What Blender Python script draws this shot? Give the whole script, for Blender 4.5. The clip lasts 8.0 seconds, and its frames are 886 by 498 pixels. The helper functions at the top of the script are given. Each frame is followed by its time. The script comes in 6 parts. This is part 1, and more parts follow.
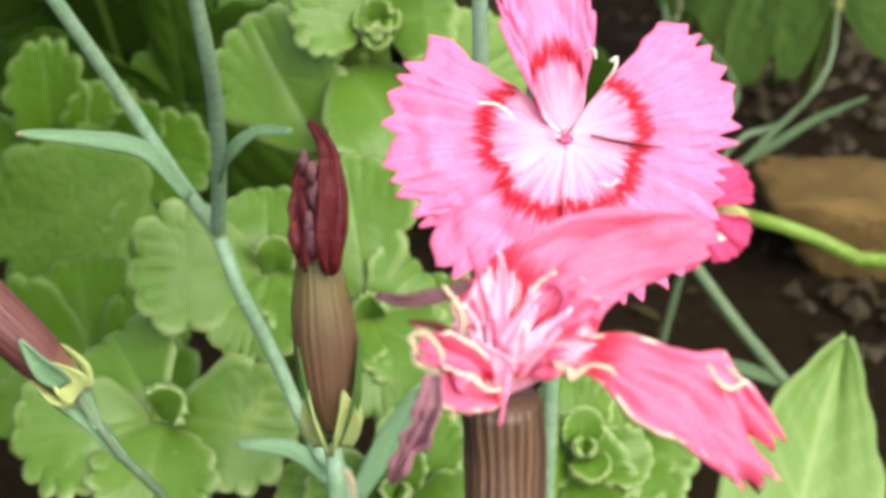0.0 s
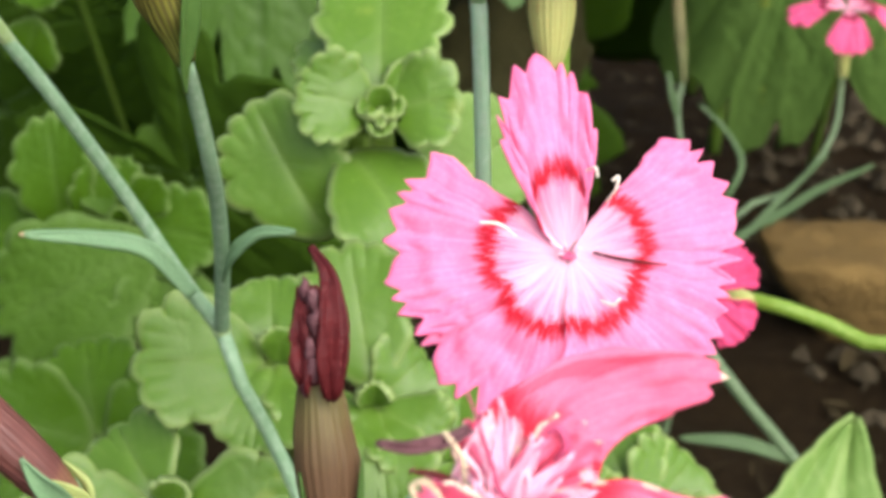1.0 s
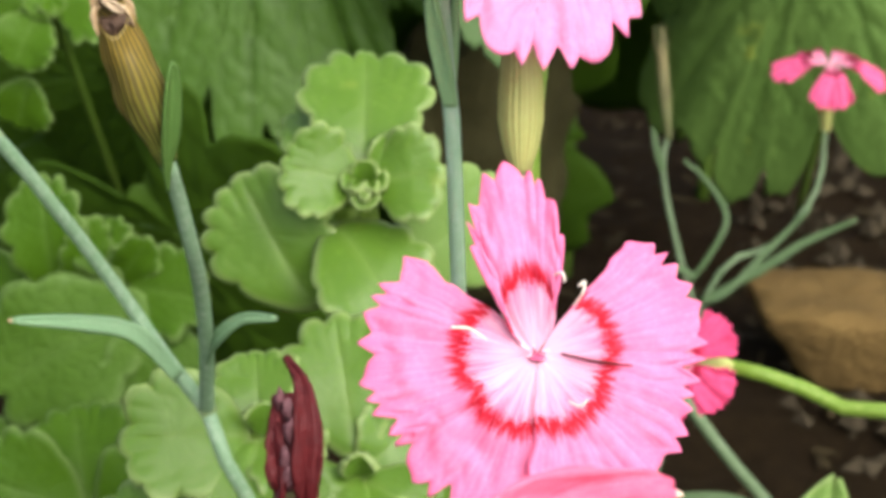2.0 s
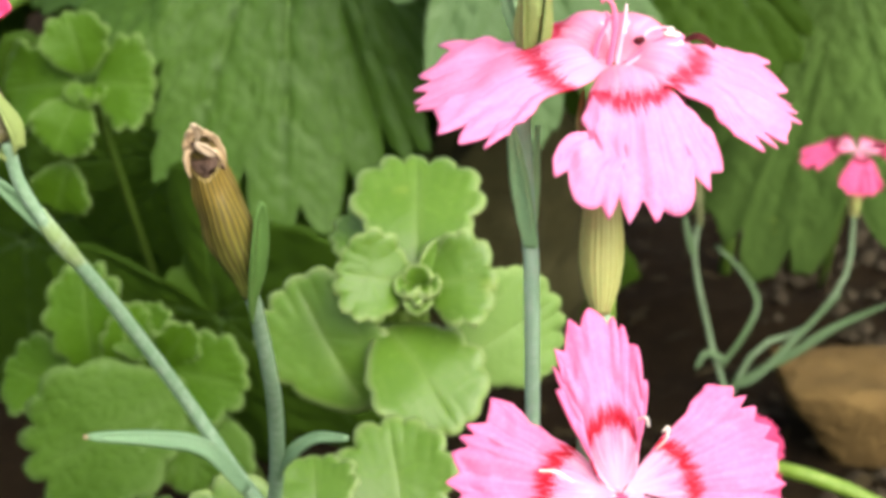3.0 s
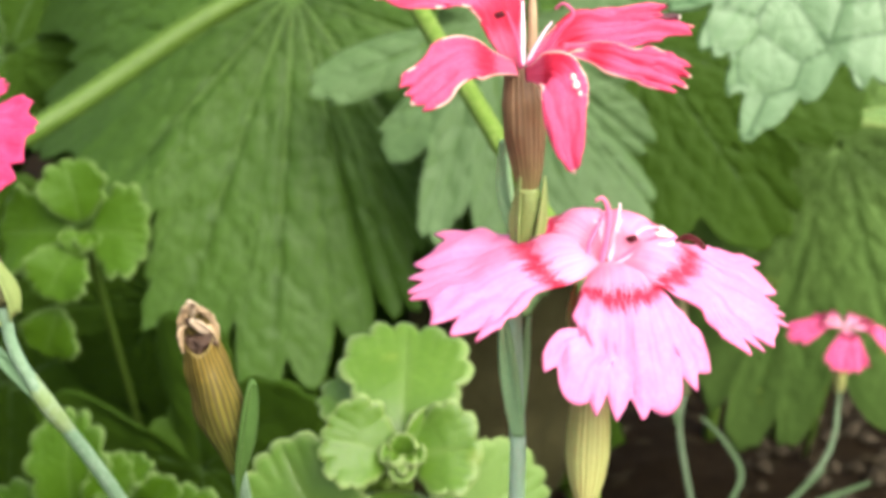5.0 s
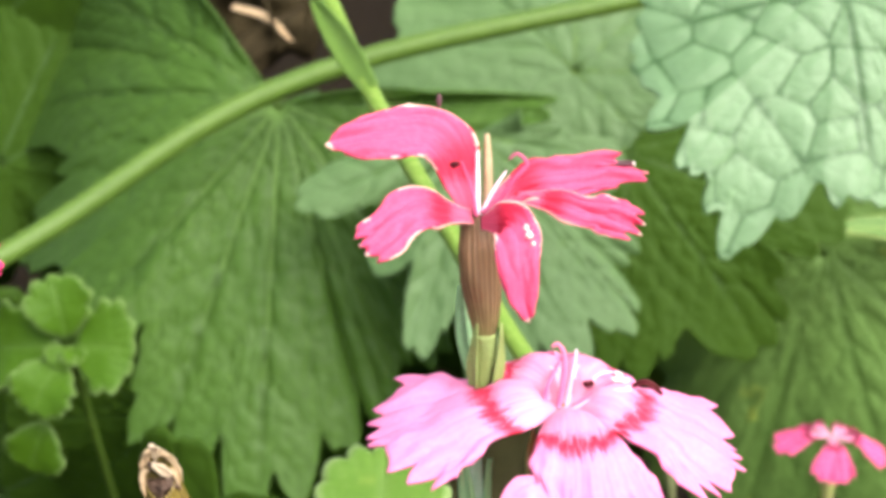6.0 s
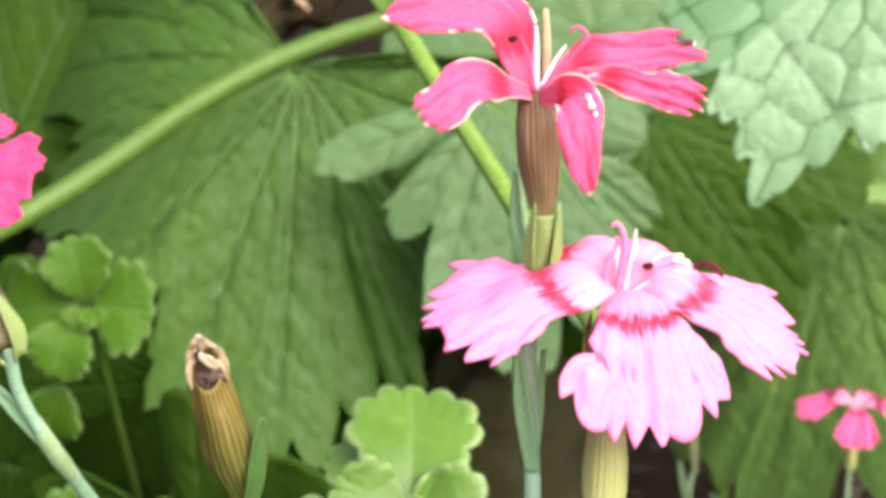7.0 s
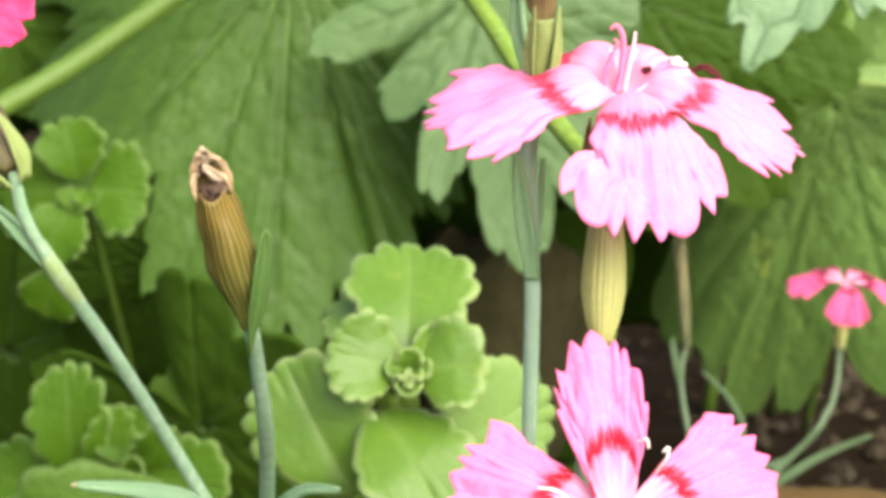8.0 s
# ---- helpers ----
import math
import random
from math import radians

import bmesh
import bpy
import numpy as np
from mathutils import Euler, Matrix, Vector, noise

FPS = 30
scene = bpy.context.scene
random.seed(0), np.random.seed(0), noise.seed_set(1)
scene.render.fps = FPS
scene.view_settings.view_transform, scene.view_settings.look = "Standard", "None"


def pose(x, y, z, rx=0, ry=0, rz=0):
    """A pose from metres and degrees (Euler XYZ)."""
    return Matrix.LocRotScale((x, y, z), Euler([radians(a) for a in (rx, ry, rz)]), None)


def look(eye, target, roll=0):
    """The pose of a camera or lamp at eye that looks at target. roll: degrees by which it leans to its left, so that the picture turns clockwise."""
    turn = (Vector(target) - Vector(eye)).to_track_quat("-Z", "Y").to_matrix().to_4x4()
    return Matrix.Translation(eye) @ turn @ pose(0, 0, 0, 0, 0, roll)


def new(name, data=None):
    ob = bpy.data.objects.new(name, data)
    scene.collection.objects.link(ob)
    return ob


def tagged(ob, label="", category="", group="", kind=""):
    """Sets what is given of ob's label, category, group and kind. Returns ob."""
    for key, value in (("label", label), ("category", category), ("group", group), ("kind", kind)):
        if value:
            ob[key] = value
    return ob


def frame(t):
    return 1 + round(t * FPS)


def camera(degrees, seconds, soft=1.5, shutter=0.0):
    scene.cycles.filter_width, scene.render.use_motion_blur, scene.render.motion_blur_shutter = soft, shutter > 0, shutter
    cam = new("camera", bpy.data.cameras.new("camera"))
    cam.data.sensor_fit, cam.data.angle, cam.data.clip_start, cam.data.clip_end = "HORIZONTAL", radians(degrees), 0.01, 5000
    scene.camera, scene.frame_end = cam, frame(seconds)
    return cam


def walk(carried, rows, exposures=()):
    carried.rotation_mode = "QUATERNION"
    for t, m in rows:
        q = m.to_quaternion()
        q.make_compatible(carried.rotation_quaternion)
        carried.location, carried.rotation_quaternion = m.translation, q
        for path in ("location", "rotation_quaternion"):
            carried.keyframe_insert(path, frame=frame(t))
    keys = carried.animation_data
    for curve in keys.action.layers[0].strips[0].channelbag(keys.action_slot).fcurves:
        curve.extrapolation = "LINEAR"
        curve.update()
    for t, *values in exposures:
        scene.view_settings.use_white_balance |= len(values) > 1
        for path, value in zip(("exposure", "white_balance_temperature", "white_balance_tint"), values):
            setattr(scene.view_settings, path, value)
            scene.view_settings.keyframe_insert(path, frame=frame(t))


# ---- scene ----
# A clump of pinks among stonecrop and large lobed leaves. Lengths in the code are millimetres, scaled by MM.
MM = 0.001
cam = camera(28, 8.0, soft=4.0)
cam.data.dof.use_dof = True
cam.data.dof.focus_distance = 0.090
cam.data.dof.aperture_fstop = 135.0
PATH = [  # seconds, x, y, z in mm, yaw, pitch and roll in degrees
    (0.0, 0.02, 0.00, 165.01, 0.001, -29.987, -0.464),
    (0.3, -0.47, 0.85, 164.80, 0.157, -29.717, -0.396),
    (0.5, -1.45, 0.97, 165.55, 0.166, -29.336, -0.381),
    (0.9, -0.04, 1.79, 167.33, 0.231, -28.574, -0.761),
    (1.0, 0.31, 1.89, 167.73, 0.262, -28.421, -0.904),
    (1.2, -0.39, 1.48, 168.62, 0.273, -28.041, -1.228),
    (1.47, 0.03, 1.34, 169.76, 0.251, -27.693, -1.410),
    (1.75, 1.03, 1.22, 170.92, 0.176, -27.518, -1.339),
    (2.02, 1.56, 1.10, 172.16, 0.117, -27.356, -1.196),
    (2.3, 0.57, 0.96, 173.55, 0.143, -27.044, -1.157),
    (2.5, -1.13, 0.85, 174.75, 0.218, -26.687, -1.217),
    (2.7, -1.42, 0.59, 176.37, 0.149, -26.310, -1.120),
    (3.0, -2.40, 0.35, 177.60, 0.321, -25.646, -1.161),
    (3.2, -2.65, 0.29, 177.20, 0.272, -25.205, -1.105),
    (3.5, -1.91, 0.98, 178.44, 0.260, -24.776, -1.128),
    (3.8, -0.27, 1.24, 178.19, 0.065, -24.117, -0.545),
    (4.0, -0.73, 1.27, 177.98, 0.014, -23.748, -0.125),
    (4.2, -1.30, 1.75, 177.79, 0.021, -23.270, 0.239),
    (4.5, -1.75, 1.42, 178.98, -0.017, -22.489, 0.507),
    (4.7, -1.35, 1.01, 179.63, -0.025, -21.940, 0.812),
    (5.0, -2.61, 0.21, 180.10, -0.115, -20.960, 1.252),
    (5.2, -2.31, 0.09, 180.49, -0.029, -19.859, 1.291),
    (5.47, -1.84, 0.04, 181.39, -0.020, -18.869, 1.302),
    (5.75, -1.02, 0.28, 182.46, -0.057, -18.231, 1.111),
    (6.03, -0.49, 0.39, 182.89, -0.076, -17.852, 0.919),
    (6.3, -0.92, -0.02, 181.86, -0.018, -17.640, 0.925),
    (6.5, -1.82, -0.69, 180.23, 0.077, -17.510, 1.063),
    (6.6, -2.90, -0.57, 179.44, 0.078, -17.528, 0.739),
    (6.9, -3.15, 0.28, 178.18, 0.023, -17.549, 0.810),
    (7.0, -3.15, 0.18, 176.08, 0.003, -17.694, 1.050),
    (7.3, -5.38, 0.06, 174.43, 0.210, -18.113, 0.661),
    (7.5, -6.19, -0.93, 172.42, 0.024, -18.515, 1.008),
    (7.7, -5.26, -1.45, 171.33, -0.202, -19.088, 0.863),
    (8.0, -3.66, -3.00, 170.82, -0.386, -20.265, 0.939),
]


def path_pose(x, y, z, yaw, pitch, roll):
    a, b = radians(yaw), radians(pitch)
    eye = Vector((x, y, z)) * MM
    return look(eye, eye + Vector((-math.sin(a) * math.cos(b), math.cos(a) * math.cos(b), math.sin(b))), roll)


walk(cam, [(row[0], path_pose(*row[1:])) for row in PATH], exposures=[(0.0, 0.95, 6370, 13), (1.2, 0.92, 6370, 13), (2.3, 0.94, 6470, 13), (3.0, 1.08, 6520, 14), (3.5, 1.13, 6570, 15), (5.2, 1.17, 6420, 15), (6.5, 1.35, 6220, 17), (7.1, 1.35, 6270, 19), (8.0, 1.38, 6650, 16)])

# ---- light: a bright, thinly overcast sky with a soft high sun ----
SUN_EL, SUN_AZ = radians(46), radians(147)
world = bpy.data.worlds.new("sky")
scene.world = world
world.use_nodes = True
wn = world.node_tree.nodes
sky = wn.new("ShaderNodeTexSky")
sky.sky_type, sky.sun_disc = "NISHITA", False
sky.sun_elevation, sky.sun_rotation = SUN_EL, SUN_AZ
sky.dust_density = 6.0
veil = wn.new("ShaderNodeHueSaturation")
veil.inputs["Saturation"].default_value = 0.6
world.node_tree.links.new(sky.outputs[0], veil.inputs["Color"])
world.node_tree.links.new(veil.outputs[0], wn["Background"].inputs[0])
wn["Background"].inputs[1].default_value = 0.15
sun_data = bpy.data.lights.new("sun", "SUN")
sun_data.energy, sun_data.angle, sun_data.color = 1.75, radians(60), (1.0, 0.96, 0.89)
sun = new("sun", sun_data)
sun.matrix_world = look((0, 0, 1), (-math.sin(SUN_AZ) * math.cos(SUN_EL), -math.cos(SUN_AZ) * math.cos(SUN_EL), 1 - math.sin(SUN_EL)))


# ---- materials ----
class Nodes:
    """A small builder for a node material."""

    def __init__(self, name):
        self.mat = bpy.data.materials.new(name)
        self.mat.use_nodes = True
        self.tree = self.mat.node_tree
        self.bsdf = self.tree.nodes["Principled BSDF"]
        self.out = self.tree.nodes["Material Output"]

    def node(self, kind, **values):
        n = self.tree.nodes.new(kind)
        for key, value in values.items():
            if key in n.inputs:
                n.inputs[key].default_value = value
        return n

    def link(self, a, b):
        self.tree.links.new(a, b)

    def noise(self, scale, detail=4.0, rough=0.55, stretch=(1, 1, 1), where="Object"):
        co = self.node("ShaderNodeTexCoord")
        mp = self.node("ShaderNodeMapping", Scale=stretch)
        n = self.node("ShaderNodeTexNoise", Scale=scale, Detail=detail, Roughness=rough)
        self.link(co.outputs[where], mp.inputs[0])
        self.link(mp.outputs[0], n.inputs["Vector"])
        return n.outputs["Fac"]

    def ramp(self, fac, stops, mode="LINEAR"):
        r = self.node("ShaderNodeValToRGB")
        r.color_ramp.interpolation = mode
        els = r.color_ramp.elements
        while len(els) < len(stops):
            els.new(0.5)
        for e, (p, c) in zip(els, stops):
            e.position, e.color = p, (*c, 1)
        self.link(fac, r.inputs[0])
        return r.outputs[0]

    def mix(self, fac, a, b, how="MIX"):
        m = self.tree.nodes.new("ShaderNodeMix")
        m.data_type, m.blend_type = "RGBA", how
        for value, port in ((fac, m.inputs[0]), (a, m.inputs[6]), (b, m.inputs[7])):
            if isinstance(value, (int, float)):
                port.default_value = value
            elif isinstance(value, tuple):
                port.default_value = (*value, 1)
            else:
                self.link(value, port)
        return m.outputs[2]

    def math(self, how, a, b=0.0, c=0.0, clamp=False):
        m = self.node("ShaderNodeMath")
        m.operation, m.use_clamp = how, clamp
        for value, port in zip((a, b, c), m.inputs):
            if isinstance(value, (int, float)):
                port.default_value = value
            else:
                self.link(value, port)
        return m.outputs[0]

    def uv(self):
        s = self.node("ShaderNodeSeparateXYZ")
        self.link(self.node("ShaderNodeUVMap").outputs[0], s.inputs[0])
        return s.outputs[0], s.outputs[1]

    def attr(self, name):
        a = self.node("ShaderNodeAttribute")
        a.attribute_name = name
        return a.outputs["Fac"]

    def bump(self, height, strength=0.4, distance=0.0003):
        b = self.node("ShaderNodeBump", Strength=strength, Distance=distance)
        self.link(height, b.inputs["Height"])
        self.link(b.outputs[0], self.bsdf.inputs["Normal"])

    def finish(self, colour, rough=0.5, thin=0.0, thin_tint=(1, 1, 1), gloss=0.32):
        """Base colour, roughness, and how much light a thin blade lets through."""
        if isinstance(colour, tuple):
            self.bsdf.inputs["Base Color"].default_value = (*colour, 1)
        else:
            self.link(colour, self.bsdf.inputs["Base Color"])
        if isinstance(rough, float):
            self.bsdf.inputs["Roughness"].default_value = rough
        else:
            self.link(rough, self.bsdf.inputs["Roughness"])
        self.bsdf.inputs["Specular IOR Level"].default_value = gloss
        if thin:
            t = self.node("ShaderNodeBsdfTranslucent")
            self.link(self.mix(1.0, colour, thin_tint, "MULTIPLY"), t.inputs[0])
            m = self.node("ShaderNodeMixShader", Fac=thin)
            self.link(self.bsdf.outputs[0], m.inputs[1])
            self.link(t.outputs[0], m.inputs[2])
            self.link(m.outputs[0], self.out.inputs[0])
        return self.mat


def petal_material(name, outer, deep, ring, heart, ring_at=0.44, ring_wide=0.075, edge=None, thin=0.35, rim_at=0.484):
    n = Nodes(name)
    u, v = n.uv()
    streak = n.noise(1.0, 3.0, 0.6, (1.5, 26, 1), "UV")
    jag = n.noise(1.0, 3.0, 0.75, (3, 44, 1), "UV")
    body = n.ramp(streak, [(0.3, deep), (0.7, outer)])
    body = n.mix(n.math("MULTIPLY", n.math("POWER", u, 4.0), 0.55), body, deep)
    blot = n.noise(700, 3.0)
    body = n.mix(n.math("MULTIPLY", blot, 0.25), body, deep)
    grain = n.noise(1.0, 2.0, 0.7, (2.5, 120, 1), "UV")
    body = n.mix(n.math("MULTIPLY", n.math("MULTIPLY_ADD", grain, 3.0, -1.0, clamp=True), 0.35), body, deep)
    body = n.mix(n.math("MULTIPLY", n.math("MULTIPLY_ADD", n.noise(3200, 3.0, 0.7), 4.0, -1.9, clamp=True), 0.30), body, tuple(min(1.0, c * 1.05 + 0.06) for c in outer))
    ue = n.math("ADD", u, n.math("MULTIPLY", n.math("SUBTRACT", jag, 0.5), 0.34))
    blush = n.math("ADD", n.math("MULTIPLY_ADD", u, 2.1, -0.16), n.math("MULTIPLY", n.math("SUBTRACT", n.noise(1.0, 4.0, 0.7, (1.2, 34, 1), "UV"), 0.5), 3.6), clamp=True)
    inner = n.mix(n.math("GREATER_THAN", ue, ring_at - ring_wide), n.mix(blush, heart, tuple(0.92 * a for a in deep)), ring)
    fac = n.node("ShaderNodeMapRange")
    for port, value in zip(fac.inputs[1:5], (ring_at + 0.015, ring_at + ring_wide + 0.03, 0.0, 1.0)):
        port.default_value = value
    n.link(ue, fac.inputs[0])
    colour = n.mix(fac.outputs[0], inner, body)
    if edge:
        rim = n.math("MAXIMUM", n.math("GREATER_THAN", n.math("ABSOLUTE", n.math("SUBTRACT", v, 0.5)), rim_at), n.math("GREATER_THAN", u, 0.94 + rim_at * 0.066))
        colour = n.mix(n.math("MULTIPLY", rim, n.math("GREATER_THAN", n.noise(600, 2.0), 0.43)), colour, edge)
    n.bump(n.math("ADD", n.noise(1.0, 3.0, 0.6, (2, 40, 1), "UV"), n.math("MULTIPLY", grain, 0.5)), 0.5, 0.0002)
    return n.finish(colour, 0.6, thin, (1.0, 0.75, 0.8))


def leaf_material(name, light, dark, vein, rough=0.45, scale=120.0, thin=0.2, bump=0.5, worn=None, veined=0.6, gloss=0.3):
    """A leaf blade: mottled green, paler along the veins that its mesh carries."""
    n = Nodes(name)
    big, fine = n.noise(scale, 3.0), n.noise(scale * 9, 4.0, 0.65)
    colour = n.mix(big, dark, light)
    colour = n.mix(n.math("MULTIPLY", fine, 0.4), colour, dark)
    colour = n.mix(n.math("MULTIPLY", n.attr("vein"), veined), colour, vein)
    if worn:
        spots = n.ramp(n.noise(scale * 2.2, 2.0), [(0.66, (0, 0, 0)), (0.74, (1, 1, 1))])
        colour = n.mix(n.math("MULTIPLY", spots, 0.5), colour, worn)
    specks = n.ramp(n.noise(scale * 16, 2.0), [(0.66, (0, 0, 0)), (0.72, (1, 1, 1))])
    colour = n.mix(n.math("MULTIPLY", n.math("MULTIPLY", specks, n.ramp(big, [(0.42, (0, 0, 0)), (0.6, (1, 1, 1))])), 0.3), colour, tuple(min(1.0, c * 1.8 + 0.04) for c in light))
    cell = n.node("ShaderNodeTexVoronoi", Scale=scale * 5)
    cell.feature = "DISTANCE_TO_EDGE"
    n.link(n.node("ShaderNodeTexCoord").outputs["Object"], cell.inputs["Vector"])
    n.bump(n.math("ADD", n.math("MULTIPLY", n.math("MINIMUM", cell.outputs[0], 0.25), 1.6), n.math("MULTIPLY", fine, 0.5)), bump, 0.0006)
    return n.finish(colour, n.math("ADD", rough - 0.1, n.math("MULTIPLY", fine, 0.2)), thin, (0.9, 1.0, 0.45), gloss)


def stem_material(name, light, dark, bloom):
    n = Nodes(name)
    colour = n.mix(n.noise(350, 3.0, 0.6), dark, light)
    colour = n.mix(n.ramp(n.noise(1500, 3.0), [(0.45, (0, 0, 0)), (0.7, (0.6, 0.6, 0.6))]), colour, bloom)
    u, v = n.uv()
    rib = n.math("SINE", n.math("MULTIPLY", u, 50.0))
    n.bump(n.math("ADD", n.math("MULTIPLY", rib, 0.3), n.noise(2500, 2.0)), 0.25, 0.0001)
    return n.finish(colour, 0.55)


def calyx_material(name, top, middle, base, stripe, amount=0.7, stops=(0.05, 0.4, 0.9), sharp=2.0):
    """A ribbed calyx: colour runs from its base to its mouth, with dark nerves along it."""
    n = Nodes(name)
    u, v = n.uv()
    ve = n.math("ADD", v, n.math("MULTIPLY", n.math("SUBTRACT", n.noise(700, 3.0), 0.5), 0.25))
    body = n.ramp(ve, list(zip(stops, (base, middle, top))))
    wobble = n.math("MULTIPLY_ADD", n.math("SUBTRACT", n.noise(420, 3.0), 0.5), 0.012, u)
    nerve = n.math("POWER", n.math("ABSOLUTE", n.math("SINE", n.math("MULTIPLY", wobble, math.pi * 24))), sharp)
    body = n.mix(n.math("MULTIPLY", n.math("SUBTRACT", 1.0, nerve), amount), body, stripe)
    body = n.mix(n.math("MULTIPLY", n.noise(2600, 3.0), 0.35), body, stripe)
    blotch = n.ramp(n.noise(330, 3.0, 0.6), [(0.48, (0, 0, 0)), (0.66, (1, 1, 1))])
    body = n.mix(n.math("MULTIPLY", blotch, 0.38), body, stripe)
    n.bump(n.math("ADD", nerve, n.noise(1400, 3.0)), 0.35, 0.0001)
    return n.finish(body, 0.5)


def plain_material(name, a, b, scale, rough=0.6, bump=0.4, distance=0.0003, gloss=0.32):
    n = Nodes(name)
    colour = n.mix(n.noise(scale, 4.0, 0.65), a, b)
    colour = n.mix(n.math("MULTIPLY", n.noise(scale * 7, 3.0), 0.4), colour, a)
    n.bump(n.noise(scale * 4, 4.0, 0.65), bump, distance)
    return n.finish(colour, rough, gloss=gloss)


PETAL_A = petal_material("petal_pink", (0.95, 0.34, 0.57), (0.89, 0.19, 0.40), (0.56, 0.006, 0.026), (0.94, 0.60, 0.77), 0.425, 0.045)
PETAL_B = petal_material("petal_pale_pink", (0.95, 0.41, 0.645), (0.90, 0.26, 0.485), (0.60, 0.02, 0.06), (0.93, 0.43, 0.58), 0.40, 0.04)
PETAL_C = petal_material("petal_crimson", (0.90, 0.16, 0.31), (0.82, 0.08, 0.20), (0.70, 0.03, 0.08), (0.82, 0.15, 0.27), 0.30, 0.10, (0.86, 0.62, 0.50), rim_at=0.473)
PETAL_D = petal_material("petal_rose", (0.82, 0.11, 0.28), (0.70, 0.055, 0.18), (0.48, 0.01, 0.05), (0.85, 0.35, 0.50), 0.34, 0.08)
PETAL_G = petal_material("petal_rose_spotted", (0.86, 0.17, 0.36), (0.74, 0.085, 0.24), (0.22, 0.004, 0.025), (0.88, 0.46, 0.60), 0.40, 0.05)
PETAL_F = petal_material("petal_fading", (0.92, 0.27, 0.43), (0.86, 0.14, 0.27), (0.74, 0.03, 0.07), (0.95, 0.66, 0.78), 0.30, 0.06, (0.88, 0.70, 0.56), rim_at=0.488)
PETAL_DRY = plain_material("petal_dry", (0.020, 0.008, 0.012), (0.22, 0.09, 0.10), 520, 0.6, 0.8)
PETAL_WINE = plain_material("petal_wine", (0.012, 0.003, 0.005), (0.140, 0.011, 0.011), 330, 0.55, 0.8, gloss=0.2)
PETAL_MAUVE = plain_material("petal_mauve", (0.045, 0.014, 0.020), (0.44, 0.215, 0.25), 300, 0.6, 0.8, gloss=0.2)
SEED = plain_material("seed_brown", (0.015, 0.009, 0.006), (0.13, 0.075, 0.042), 700, 0.6, 0.8)
FILAMENT = plain_material("filament_pink", (0.93, 0.54, 0.68), (0.96, 0.82, 0.89), 900, 0.5, 0.2)
PETAL_CLAW = plain_material("petal_claw", (0.90, 0.26, 0.42), (0.95, 0.70, 0.82), 420, 0.55, 0.4)
FILAMENT_ROSE = plain_material("filament_rose", (0.72, 0.10, 0.24), (0.88, 0.30, 0.46), 1200, 0.5, 0.2)
FILAMENT_DARK = plain_material("filament_wine", (0.34, 0.03, 0.10), (0.62, 0.14, 0.26), 1200, 0.5, 0.2)
ANTHER = plain_material("anther_pale", (0.75, 0.66, 0.55), (0.90, 0.86, 0.76), 2500, 0.7, 0.3)
STRAW_PALE = plain_material("straw_pale", (0.40, 0.30, 0.18), (0.74, 0.64, 0.46), 900, 0.7, 0.5)
STRAW = plain_material("straw", (0.28, 0.18, 0.08), (0.60, 0.48, 0.30), 900, 0.7, 0.5)
STEM = stem_material("stem_glaucous", (0.205, 0.335, 0.190), (0.145, 0.265, 0.145), (0.31, 0.42, 0.30))
STALK = stem_material("stalk_green", (0.072, 0.135, 0.011), (0.045, 0.098, 0.008), (0.10, 0.17, 0.03))
SEDUM_MATT = leaf_material("stonecrop_leaf_matt", (0.060, 0.128, 0.012), (0.034, 0.082, 0.005), (0.16, 0.25, 0.08), 0.6, 90, 0.12, 0.6, (0.10, 0.17, 0.05), gloss=0.12)
# a duller stonecrop green, lowered again to carry the shade under the large leaf
SEDUM_DULL_SHADED = leaf_material("stonecrop_leaf_dull_shaded", (0.058, 0.130, 0.005), (0.032, 0.086, 0.003), (0.24, 0.33, 0.13), 0.5, 90, 0.15, 0.25, veined=0.42, gloss=0.12)
# dull copy of the stem green, with the far stems' shade in its colour
STEM_DULL_SHADED = stem_material("stem_dull_shaded", (0.10, 0.155, 0.075), (0.065, 0.115, 0.05), (0.15, 0.20, 0.12))
STEM_YELLOW = stem_material("stem_yellow_green", (0.135, 0.228, 0.022), (0.082, 0.160, 0.014), (0.21, 0.30, 0.065))
STEM_NODE = stem_material("stem_node", (0.25, 0.34, 0.12), (0.17, 0.28, 0.12), (0.32, 0.43, 0.29))
# pale glaucous stem, its colour raised to offset shadow from the petals above
STEM_PALE_LIT = stem_material("stem_pale_glaucous_lit", (0.38, 0.58, 0.39), (0.29, 0.49, 0.30), (0.46, 0.62, 0.49))
# pale glaucous blade, likewise lightened in colour to make up for petal shadow
BLADE_PALE_LIT = leaf_material("blade_pale_glaucous_lit", (0.33, 0.55, 0.28), (0.24, 0.45, 0.20), (0.52, 0.64, 0.30), 0.5, 300, 0.2, 0.2)
BLADE = leaf_material("blade_glaucous", (0.20, 0.34, 0.18), (0.13, 0.25, 0.12), (0.28, 0.40, 0.26), 0.5, 300, 0.15, 0.2)
# dull copy of the glaucous blade; shade over the far tuft is coloured in
BLADE_DULL_SHADED = leaf_material("blade_dull_shaded", (0.085, 0.14, 0.06), (0.05, 0.10, 0.035), (0.13, 0.19, 0.09), 0.5, 300, 0.15, 0.2)
BLADE_GREEN = leaf_material("blade_green", (0.13, 0.23, 0.035), (0.08, 0.16, 0.02), (0.22, 0.32, 0.08), 0.5, 300, 0.2, 0.2)
BLADE_HUSK = leaf_material("blade_husk", (0.105, 0.20, 0.045), (0.06, 0.135, 0.03), (0.34, 0.40, 0.12), 0.5, 300, 0.15, 0.2, gloss=0.2)
